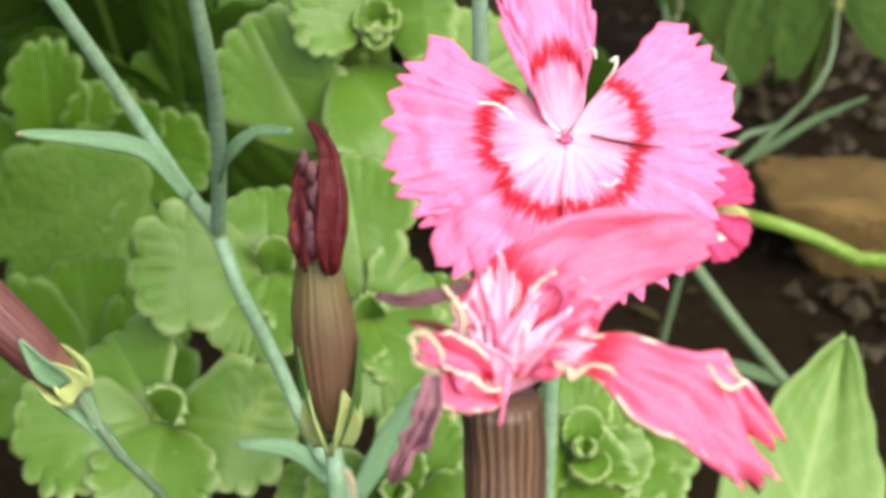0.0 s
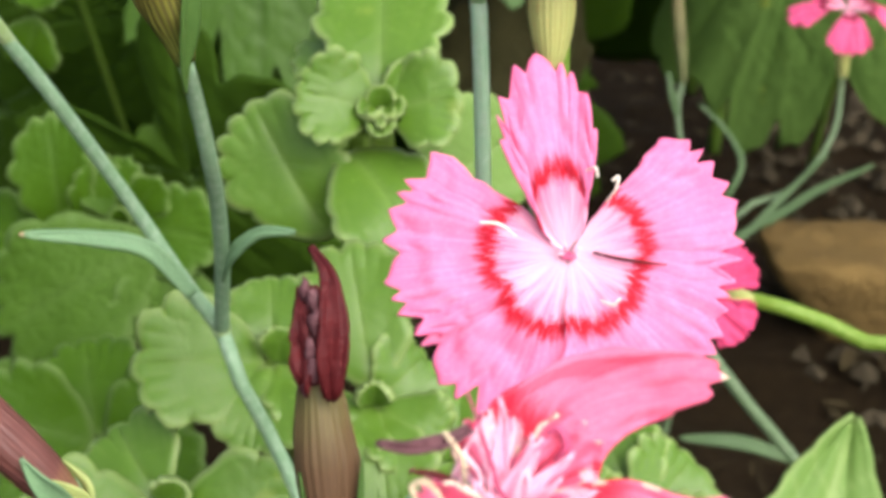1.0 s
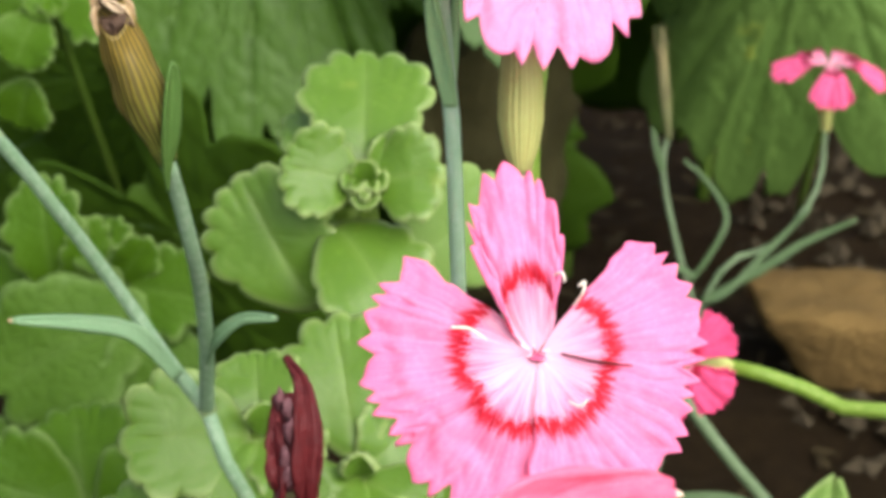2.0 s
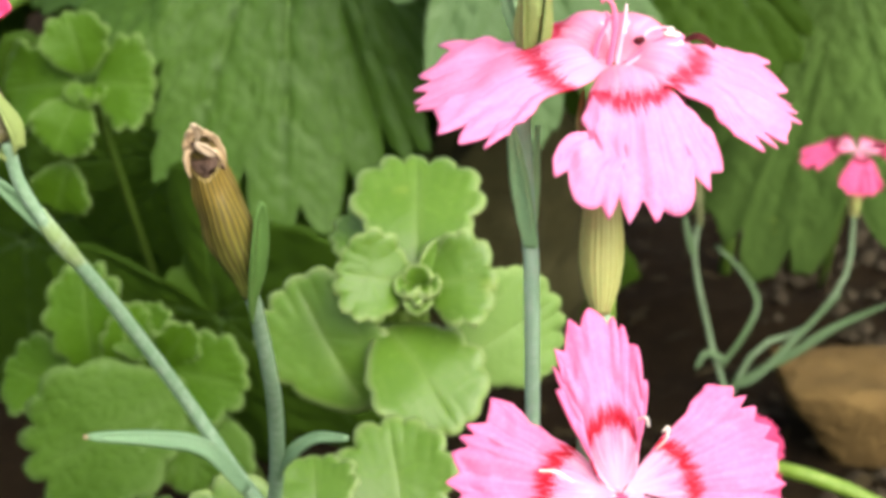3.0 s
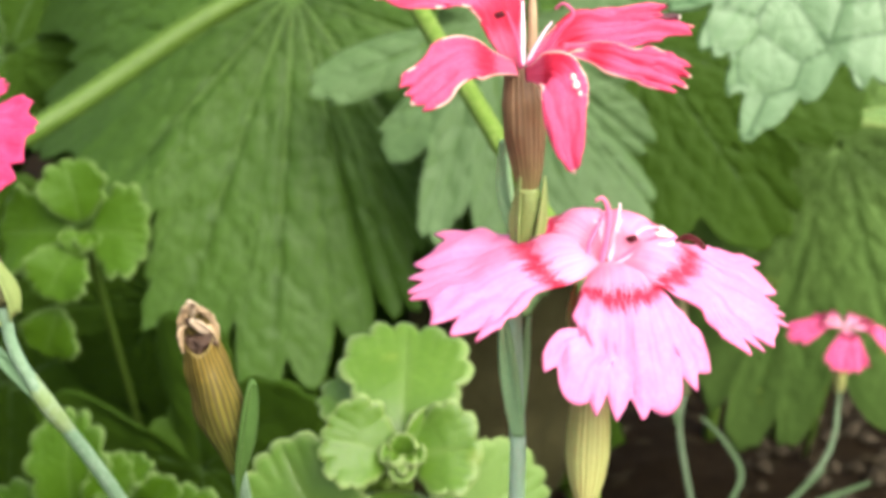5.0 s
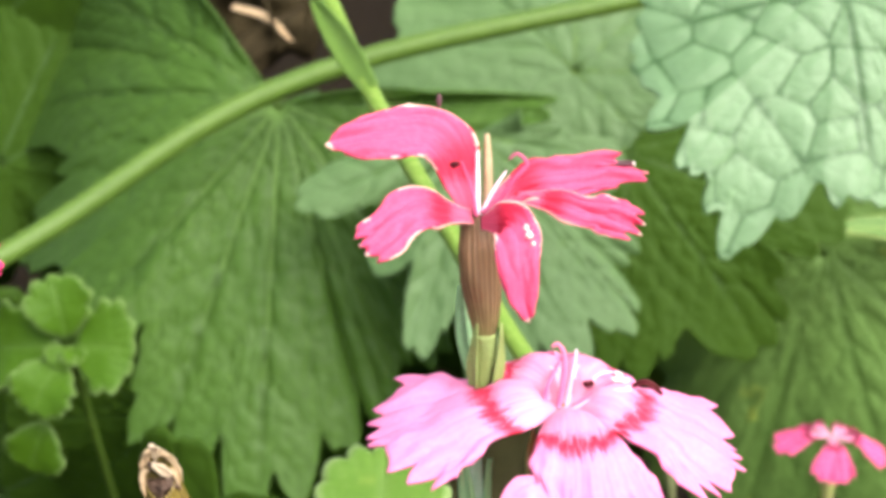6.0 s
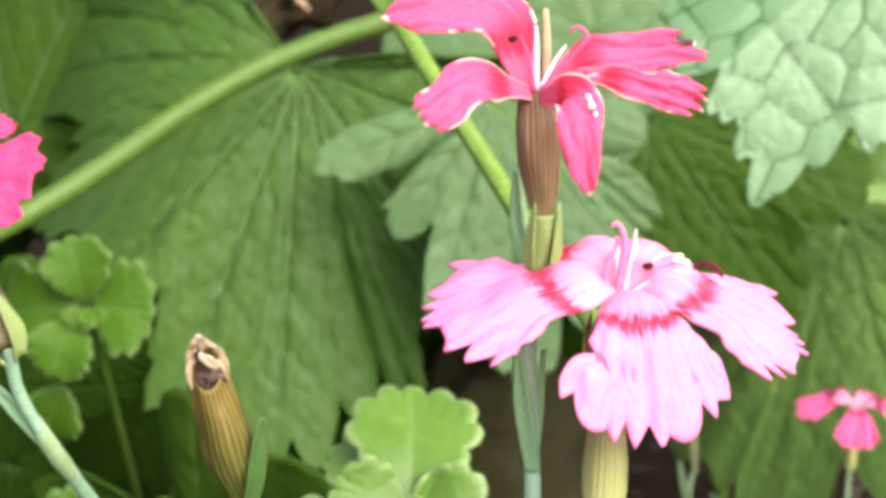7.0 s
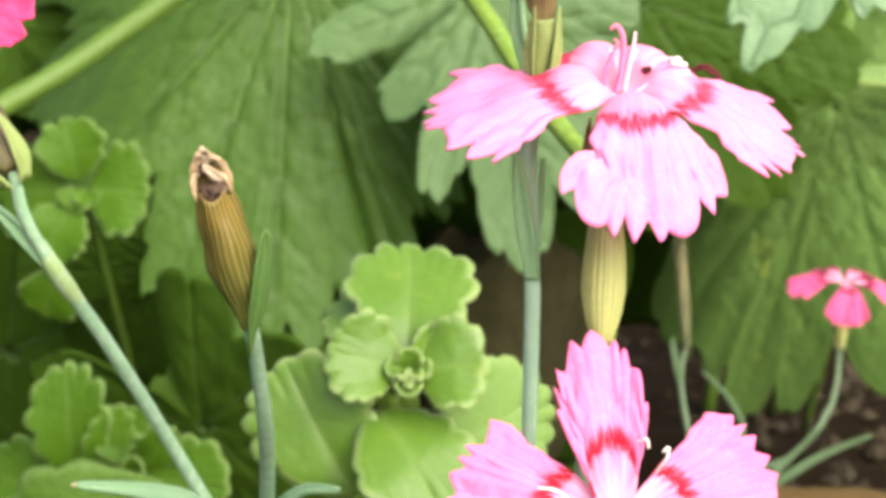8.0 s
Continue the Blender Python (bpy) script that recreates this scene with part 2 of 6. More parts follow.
CALYX_BROWN = calyx_material("calyx_brown", (0.20, 0.125, 0.070), (0.20, 0.125, 0.070), (0.26, 0.27, 0.08), (0.042, 0.022, 0.014), 0.92, sharp=5.0)
CALYX_TORN = calyx_material("calyx_torn", (0.25, 0.145, 0.065), (0.27, 0.165, 0.075), (0.28, 0.27, 0.08), (0.075, 0.040, 0.020), 0.6, sharp=3.0)
CALYX_DULL = calyx_material("calyx_dull", (0.20, 0.18, 0.07), (0.12, 0.135, 0.045), (0.10, 0.14, 0.045), (0.06, 0.05, 0.02), 0.4)
CALYX_WINE = calyx_material("calyx_wine", (0.13, 0.045, 0.036), (0.135, 0.050, 0.040), (0.26, 0.14, 0.07), (0.055, 0.02, 0.016), 0.3, (0.06, 0.22, 0.9))
CALYX_BUD = calyx_material("calyx_bud", (0.135, 0.130, 0.038), (0.118, 0.070, 0.034), (0.125, 0.068, 0.034), (0.062, 0.036, 0.020), 0.18, (0.25, 0.55, 0.98))
CALYX_GREEN = calyx_material("calyx_green", (0.22, 0.115, 0.07), (0.33, 0.37, 0.115), (0.42, 0.47, 0.16), (0.21, 0.17, 0.055), 0.16, (0.05, 0.45, 0.98))
CALYX_STRAW = calyx_material("calyx_straw", (0.265, 0.190, 0.028), (0.165, 0.186, 0.030), (0.25, 0.31, 0.05), (0.055, 0.045, 0.014), 0.85, (0.08, 0.34, 0.85), 3.0)
SCALE_PALE = leaf_material("calyx_scale_pale", (0.40, 0.46, 0.16), (0.32, 0.40, 0.13), (0.48, 0.52, 0.22), 0.5, 400, 0.1, 0.2)
SCALE = leaf_material("calyx_scale", (0.31, 0.37, 0.11), (0.19, 0.27, 0.085), (0.38, 0.42, 0.17), 0.5, 400, 0.1, 0.2)
SEDUM = leaf_material("stonecrop_leaf", (0.112, 0.220, 0.021), (0.062, 0.146, 0.009), (0.32, 0.42, 0.16), 0.40, 90, 0.20, 0.16, (0.20, 0.28, 0.04), veined=0.75, gloss=0.38)
SEDUM_PALE = leaf_material("stonecrop_leaf_pale", (0.155, 0.26, 0.062), (0.105, 0.20, 0.038), (0.27, 0.37, 0.13), 0.5, 90, 0.18, 0.2, gloss=0.2)
BIGLEAF = leaf_material("lobed_leaf", (0.064, 0.134, 0.018), (0.038, 0.092, 0.009), (0.026, 0.064, 0.006), 0.50, 40, 0.15, 0.4, (0.11, 0.19, 0.04), veined=0.9, gloss=0.19)
BIGLEAF_SIDE = leaf_material("lobed_leaf_green", (0.102, 0.180, 0.040), (0.064, 0.130, 0.024), (0.042, 0.092, 0.014), 0.6, 60, 0.15, 0.4, (0.24, 0.30, 0.04), gloss=0.13)
# deep leaf green, darkened further so that shade sits in the base colour
BIGLEAF_DARK_SHADED = leaf_material("lobed_leaf_dark_shaded", (0.036, 0.079, 0.005), (0.025, 0.058, 0.004), (0.035, 0.075, 0.01), 0.6, 60, 0.12, 0.3, gloss=0.08)
BIGLEAF_GREY = leaf_material("lobed_leaf_grey", (0.106, 0.184, 0.064), (0.072, 0.140, 0.042), (0.05, 0.11, 0.025), 0.55, 50, 0.12, 0.25, gloss=0.25)
BIGLEAF_BRIGHT = leaf_material("quilted_leaf", (0.158, 0.268, 0.128), (0.118, 0.218, 0.092), (0.026, 0.080, 0.016), 0.40, 90, 0.2, 0.25, None, 0.95)
# veins for the darkened leaves, with the same shade in their colour
VEIN_DARK_SHADED = leaf_material("leaf_vein_dark_shaded", (0.04, 0.085, 0.012), (0.028, 0.065, 0.008), (0.1, 0.15, 0.05), 0.55, 200, 0.0, 0.2)
VEIN = leaf_material("leaf_vein", (0.085, 0.165, 0.026), (0.06, 0.125, 0.018), (0.2, 0.3, 0.1), 0.55, 200, 0.0, 0.2)
SOIL = plain_material("soil", (0.009, 0.006, 0.003), (0.038, 0.026, 0.012), 260, 1.0, 1.0, 0.004, 0.05)
STONE = plain_material("sandstone", (0.055, 0.035, 0.011), (0.215, 0.145, 0.050), 110, 0.9, 1.0, 0.002, 0.1)
STONE_GREY = plain_material("mossy_stone", (0.015, 0.015, 0.005), (0.060, 0.056, 0.020), 190, 0.9, 0.7, 0.001, 0.12)
LITTER = plain_material("litter", (0.014, 0.011, 0.005), (0.056, 0.043, 0.018), 130, 0.9, 0.5, 0.0005, 0.1)
GRIT = plain_material("grit", (0.018, 0.015, 0.008), (0.064, 0.052, 0.032), 60, 0.9, 0.6, 0.001, 0.1)


# ---- mesh helpers ----
def part(name, mesh, material, parent=None, label=""):
    ob = new(name, mesh)
    mesh.materials.append(material)
    if parent is not None:
        ob.parent = parent
    return tagged(ob, label) if label else ob


def thing(name, at, label, category, group=""):
    ob = new(name)
    ob.empty_display_size = 0.005
    ob.location = Vector(at) * MM
    return tagged(ob, label, category, group)


def spline(points, count):
    """Points along a smooth curve through the given ones, evenly spread by its length."""
    p = np.array(points, float)
    p = np.vstack([2 * p[0] - p[1], p, 2 * p[-1] - p[-2]])
    dense = []
    for a, b, c, d in zip(p[:-3], p[1:-2], p[2:-1], p[3:]):
        t = np.linspace(0, 1, 24, endpoint=False)[:, None]
        dense.append(0.5 * (2 * b + (c - a) * t + (2 * a - 5 * b + 4 * c - d) * t**2 + (3 * b - a - 3 * c + d) * t**3))
    dense = np.vstack(dense + [p[-2:-1]])
    run = np.r_[0, np.cumsum(np.linalg.norm(np.diff(dense, axis=0), axis=1))]
    want = np.linspace(0, run[-1], count)
    return np.stack([np.interp(want, run, dense[:, k]) for k in range(3)], 1)


def unit(v):
    return v / np.maximum(np.linalg.norm(v, axis=-1, keepdims=True), 1e-9)


def mesh_from(name, verts, faces, uv=None, vein=None):
    me = bpy.data.meshes.new(name)
    me.from_pydata((np.asarray(verts) * MM).tolist(), [], faces)
    if uv is not None:
        layer = me.uv_layers.new(name="UVMap")
        loops = np.empty(len(me.loops), np.int32)
        me.loops.foreach_get("vertex_index", loops)
        layer.data.foreach_set("uv", np.asarray(uv, np.float32)[loops].ravel())
    if vein is not None:
        me.attributes.new("vein", "FLOAT", "POINT").data.foreach_set("value", np.asarray(vein, np.float32))
    me.polygons.foreach_set("use_smooth", [True] * len(me.polygons))
    me.update()
    return me


def sheet(name, grid, uv, thick, vein=None, closed=False):
    """A thin solid from a grid of points (rows x columns), thickened along its normals."""
    g = np.asarray(grid, float)
    nu, nv = g.shape[:2]
    n = unit(np.cross(np.gradient(g, axis=0), np.gradient(g, axis=1)))
    verts = np.vstack([(g + n * thick / 2).reshape(-1, 3), (g - n * thick / 2).reshape(-1, 3)])
    off = nu * nv
    faces = []
    for i in range(nu - 1):
        for j in range(nv - 1):
            a, b, c, d = i * nv + j, i * nv + j + 1, (i + 1) * nv + j + 1, (i + 1) * nv + j
            faces.append((a, d, c, b))
            faces.append((off + a, off + b, off + c, off + d))
    rim = [j for j in range(nv)] + [i * nv + nv - 1 for i in range(1, nu)] + [(nu - 1) * nv + j for j in range(nv - 2, -1, -1)] + [i * nv for i in range(nu - 2, 0, -1)]
    if closed:
        rim = [(nu - 1) * nv + j for j in range(nv - 1, -1, -1)]
    for a, b in zip(rim, rim[1:] + ([] if closed else rim[:1])):
        faces.append((a, b, off + b, off + a))
    uv = np.asarray(uv, float).reshape(-1, 2)
    v = None if vein is None else np.tile(np.asarray(vein).ravel(), 2)
    return mesh_from(name, verts, faces, np.vstack([uv, uv]), v)


def tube(points, radii, seg=10, count=None, ribs=0, amp=0.0, crumple=0.0):
    """A round solid along a curve; ribs: ridges round it."""
    count = count or max(8, 5 * len(points))
    p = spline(points, count)
    r = np.interp(np.linspace(0, 1, count), np.linspace(0, 1, len(radii)), radii)
    t = unit(np.gradient(p, axis=0))
    ref = np.array([0.31, -0.87, 0.38])
    side = unit(np.cross(t, ref))
    for k in range(1, count):
        side[k] = unit(side[k - 1] - (side[k - 1] @ t[k]) * t[k])
    up = np.cross(t, side)
    ang = np.linspace(0, 2 * np.pi, seg, endpoint=False)
    wave = 1 + amp * np.cos(ribs * ang)
    ring = (np.cos(ang) * wave)[None, :, None] * side[:, None] + (np.sin(ang) * wave)[None, :, None] * up[:, None]
    dent = np.ones((count, seg))
    if crumple:
        for i in range(count):
            for j in range(seg):
                dent[i, j] += crumple * noise.noise(Vector((math.cos(ang[j]) * 1.3, math.sin(ang[j]) * 1.3, p[i, 2] * 0.45 + r[0] * 7)))
    verts = (p[:, None] + ring * (r[:, None] * dent)[..., None]).reshape(-1, 3)
    uv = np.stack(np.broadcast_arrays((ang / (2 * np.pi))[None, :], np.linspace(0, 1, count)[:, None]), -1).reshape(-1, 2)
    faces = [(i * seg + j, i * seg + (j + 1) % seg, (i + 1) * seg + (j + 1) % seg, (i + 1) * seg + j) for i in range(count - 1) for j in range(seg)]
    verts = np.vstack([verts, p[:1], p[-1:]])
    uv = np.vstack([uv, [[0.5, 0]], [[0.5, 1]]])
    a, b = count * seg, count * seg + 1
    faces += [(a, (j + 1) % seg, j) for j in range(seg)] + [(b, (count - 1) * seg + j, (count - 1) * seg + (j + 1) % seg) for j in range(seg)]
    return mesh_from("tube", verts, faces, uv)


def hump(x, a, b):
    t = np.clip((x - a) / (b - a), 0, 1)
    return t * t * (3 - 2 * t)


def width_of(kind, u):
    """Half width along a blade, as a share of the widest."""
    if kind == "petal":
        return 0.10 + 0.90 * hump(u, 0.02, 0.80) ** 0.9
    if kind == "flag":
        return 0.32 + 0.68 * hump(u, 0.0, 0.55)
    if kind == "strap":
        return np.minimum(0.75 + 0.25 * hump(u, 0, 0.3), np.sqrt(np.clip((1.002 - u) / 0.45, 0, 1)))
    if kind == "scale":
        return np.minimum(0.8 + 0.2 * hump(u, 0, 0.3), np.clip((1.01 - u) / 0.6, 0, 1) ** 0.8)
    return np.where(u < 0.6, 0.16 + 0.84 * hump(u, -0.05, 0.6), np.sqrt(np.clip(1.003 - ((u - 0.6) / 0.4) ** 2, 0, 1)))


def blade(points, half, normal, kind="petal", teeth=0, bite=0.06, cup=0.0, ripple=0.0, thick=0.15, nu=24, nv=17, seed=0, veins=False, curl=0.0, fan=0.0, notch=None, trim=0.10, pleat=0.0, crush=0.0, snug=0.0, dome=0.0):
    """A petal or leaf along a curve. half: its half width; normal: which way its face looks; cup: how far its sides rise."""
    rng = np.random.RandomState(seed)
    line = spline(points, nu * 3)
    long = np.linalg.norm(np.diff(line, axis=0), axis=1).sum()
    t = unit(np.gradient(line, axis=0))
    n0 = np.array(normal, float)
    side = unit(np.cross(n0[None] + 0 * t, t))
    face = np.cross(t, side)
    u = np.linspace(0, 1, nu)[:, None]
    v = np.linspace(-1, 1, nv)[None]
    s = u * (1 - (trim * v**2 if kind in ("petal", "flag") else 0))
    crease = 0.0
    if teeth and kind in ("petal", "flag"):
        vw = np.clip(v * 0.5 + 0.5 + 0.035 * np.sin(v * 6 + rng.rand() * 6) + 0.02 * np.sin(v * 13 + rng.rand() * 6), 0, 1)
        saw = np.abs((vw * teeth + 0.5) % 1 - 0.5) * 2
        cut = rng.rand(teeth + 2)[np.floor(vw * teeth + 0.5).astype(int)] ** 1.5
        crease = (1 - saw) ** 1.5 * hump(u, 0.35, 0.8)
        s = s - hump(u, 0.55, 1) * bite * (0.55 + 0.7 * cut) * (1 - saw)
    w = half * width_of(kind, u)
    if fan:
        w = long * s * np.sin(radians(fan) * (0.96 + 0.04 * hump(u, 0.25, 0.75) + snug * (1 - hump(u, 0.2, 0.6))) * np.abs(v)) / np.maximum(np.abs(v), 1e-6)
    if notch:
        w = w * (1 - notch[1] * np.exp(-(((u - notch[0]) / 0.045) ** 2)) * (v < 0))
    if crush:
        uneven = np.array([[noise.noise(Vector((float(a) * 5, 3.0 * np.sign(b), seed * 1.7))) for b in v[0]] for a in u[:, 0]])
        w = w * (1 + 0.9 * crush * uneven * hump(u, 0.1, 0.4))
    if teeth and kind not in ("petal", "flag"):
        saw = np.abs(np.sin(np.pi * teeth * (u * 0.75 + 0.1) + rng.rand()))
        w = w * (1 + bite * (saw - 0.6) * hump(u, 0.25, 0.45) * np.abs(v) ** 3)
        s = s + 0 * v
    s = np.clip(s + 0 * v, 0, 1)
    if fan:
        s = np.sqrt(np.maximum(s**2 - (v * w / long) ** 2, 0))
    at = s * (len(line) - 1)
    i = np.clip(at.astype(int), 0, len(line) - 2)
    f = (at - i)[..., None]
    mid = line[i] * (1 - f) + line[i + 1] * f
    sd, fc = unit(side[i] * (1 - f) + side[i + 1] * f), unit(face[i] * (1 - f) + face[i + 1] * f)
    a = v * w
    half = long * 0.42 if fan else half
    z = cup * half * (v**2) * hump(u, 0, 0.5) + ripple * half * np.sin(v * 7 + rng.rand() * 6 + u * 2) * u + 0.5 * ripple * half * np.sin(v * 15 + rng.rand() * 6) * u
    z = z - pleat * half * crease + dome * half * (1 - v**2) * hump(u, 0.04, 0.2) * (1 - hump(u, 0.26, 0.42))
    if crush:
        z = z + crush * half * hump(u, 0.1, 0.5) * np.array([[noise.noise(Vector((float(a) * 4, float(b) * 1.6, seed * 2.3))) + 0.5 * noise.noise(Vector((float(a) * 9, float(b) * 4, seed))) for b in v[0]] for a in u[:, 0]])
    if curl:
        bend = curl * v * np.ones_like(u)
        a, z = w * np.sin(bend) / max(curl, 0.01), z + w * (1 - np.cos(bend)) / max(curl, 0.01)
    vein = None
    if veins:
        b = np.abs(a) / half
        mainv = np.exp(-((b / 0.06) ** 2))
        k = (s * 1.0 - 0.35 * b) * 6
        sub = np.exp(-(((k - np.round(k)) / 0.09) ** 2)) * (b < 0.85)
        vein = np.clip(mainv + 0.5 * sub, 0, 1) * hump(1 - u, 0.0, 0.2)
        rim = np.maximum(hump(np.abs(v), 0.86, 1.0), hump(u, 0.95, 1.0))
        z = z - vein * 0.022 * half - rim * 0.03 * half
        vein = np.maximum(vein, rim * 0.9)
    grid = mid + sd * np.asarray(a)[..., None] + fc * np.asarray(z)[..., None]
    uv = np.stack([(u if fan else s / max(s.max(), 1e-6)) + 0 * v, (v * 0.5 + 0.5) + 0 * u], -1)
    return sheet(kind, grid, uv, thick, vein)


def fleshy(points, half, normal, scallops=13, bite=0.10, cup=0.2, thick=0.8, seed=0, wedge=0.42):
    """A spoon-shaped fleshy leaf with a scalloped margin, laid along a curve from its foot to its tip."""
    rng = np.random.RandomState(seed)
    line = spline(points, 60)
    long = np.linalg.norm(np.diff(line, axis=0), axis=1).sum()
    t = unit(np.gradient(line, axis=0))
    side = unit(np.cross(np.array(normal, float)[None] + 0 * t, t))
    face = np.cross(t, side)
    th = np.linspace(-np.pi, np.pi, 121)[None]
    q = np.r_[0.02, np.linspace(0.12, 0.86, 9), 0.93, 1.0][:, None]
    c, sn = np.cos(th), np.sin(th)
    edge = 1 - hump(np.abs(th), 1.75, 2.35)
    lobe = np.abs(np.cos(th * scallops / 2 + 0.5 * np.sin(th * 3 + seed))) ** 0.7
    wave = 1 + edge * (bite * (lobe - 0.75)) * (0.8 + 0.4 * np.sin(th * 2.3 + rng.rand() * 6)) * q**3
    x = np.where(c > 0, 0.40 * c, 0.56 * c) * q * wave + 0.585
    y = sn * q * wave * np.where(c > 0, 1.0, 1 - wedge * np.abs(c) ** 1.4)
    at = np.clip(x, 0, 1) * 59
    i = np.clip(at.astype(int), 0, 58)
    f = (at - i)[..., None]
    mid = line[i] * (1 - f) + line[i + 1] * f
    sd, fc = unit(side[i]), unit(face[i])
    fold = np.exp(-((y / 0.10) ** 2)) * (1 - hump(x, 0.75, 0.95))
    rim = hump(q, 0.88, 1.0) + 0 * th
    z = half * (cup * y**2 - 0.022 * fold - 0.05 * rim + 0.035 * np.sin(th * 4 + seed) * q**2) + half * 0.02 * np.sin(x * 9 + seed) * np.abs(y)
    k = np.arctan2(y, x + 0.25) * 5.2
    sub = np.exp(-(((k - np.round(k)) / 0.13) ** 2)) * hump(x, 0.2, 0.6) * (0.5 + 0.5 * hump(q, 0.3, 0.9))
    z = z - half * 0.022 * sub
    vein = np.clip(np.maximum(np.maximum(0.16 * fold, 0.13 * sub), 0.95 * rim), 0, 1)
    grid = mid + sd * (y * half)[..., None] + fc * z[..., None]
    uv = np.stack([x, y * 0.5 + 0.5], -1)
    return sheet("leaf", grid, uv, thick, vein, True)


def blob(centre, radius, stretch=(1, 1, 1), rough=0.15, seed=0, sub=2):
    bm = bmesh.new()
    bmesh.ops.create_icosphere(bm, subdivisions=sub, radius=1.0)
    for v in bm.verts:
        k = 1 + rough * noise.noise(v.co * 1.7 + Vector((seed * 3.1, 0, seed)))
        v.co = Vector([c * s * radius * k for c, s in zip(v.co, stretch)]) * MM + Vector(centre) * MM
    for f in bm.faces:
        f.smooth = True
    me = bpy.data.meshes.new("blob")
    bm.to_mesh(me)
    bm.free()
    return me


def local(axis, spin=0.0):
    """A turn whose z lies along axis, spun round it."""
    z = Vector(axis).normalized()
    return z.to_track_quat("Z", "Y").to_matrix().to_4x4() @ Matrix.Rotation(radians(spin), 4, "Z")


def rel(points, origin):
    return [tuple(a - b for a, b in zip(p, origin)) for p in points]


def petal_line(az, reach, rise, droop, knee=0.42):
    """The middle line of a petal that leaves the throat at azimuth az, lies nearly flat at a slope of rise degrees and bends down past its knee."""
    c, s = math.cos(radians(az)), math.sin(radians(az))
    r, z, out = 0.1, 0.0, []
    for k in range(13):
        if k % 2 == 0:
            out.append((r * c, r * s, z))
        f = (k + 0.5) / 12
        bend = min(1.0, max(0.0, (f - knee + 0.12) / 0.24))
        a = radians(rise * (1 - bend) - droop * bend)
        r, z = r + math.cos(a) * reach / 12, z + math.sin(a) * reach / 12
    return out




# ---- ground ----
def ground():
    def steps(far, near, fine):
        a = np.arange(-near, near + 1, fine)
        b = near * np.geomspace(1.15, far / near, 16)
        return np.r_[-b[::-1], a, b]

    xs, ys = steps(60000, 160, 5), steps(60000, 260, 5) + 200
    g = np.zeros((len(xs), len(ys), 3))
    for i, x in enumerate(xs):
        for j, y in enumerate(ys):
            p = Vector((x, y, 0))
            g[i, j] = (x, y, 6 * noise.noise(p * 0.02) + 3 * noise.noise(p * 0.07) + 1.2 * noise.noise(p * 0.19) - 8)
    faces = [(i * len(ys) + j, (i + 1) * len(ys) + j, (i + 1) * len(ys) + j + 1, i * len(ys) + j + 1) for i in range(len(xs) - 1) for j in range(len(ys) - 1)]
    ob = part("ground", mesh_from("ground", g.reshape(-1, 3), faces), SOIL)
    tagged(ob, "dark crumbly garden soil under the plants", "ground", kind="structure")


ground()


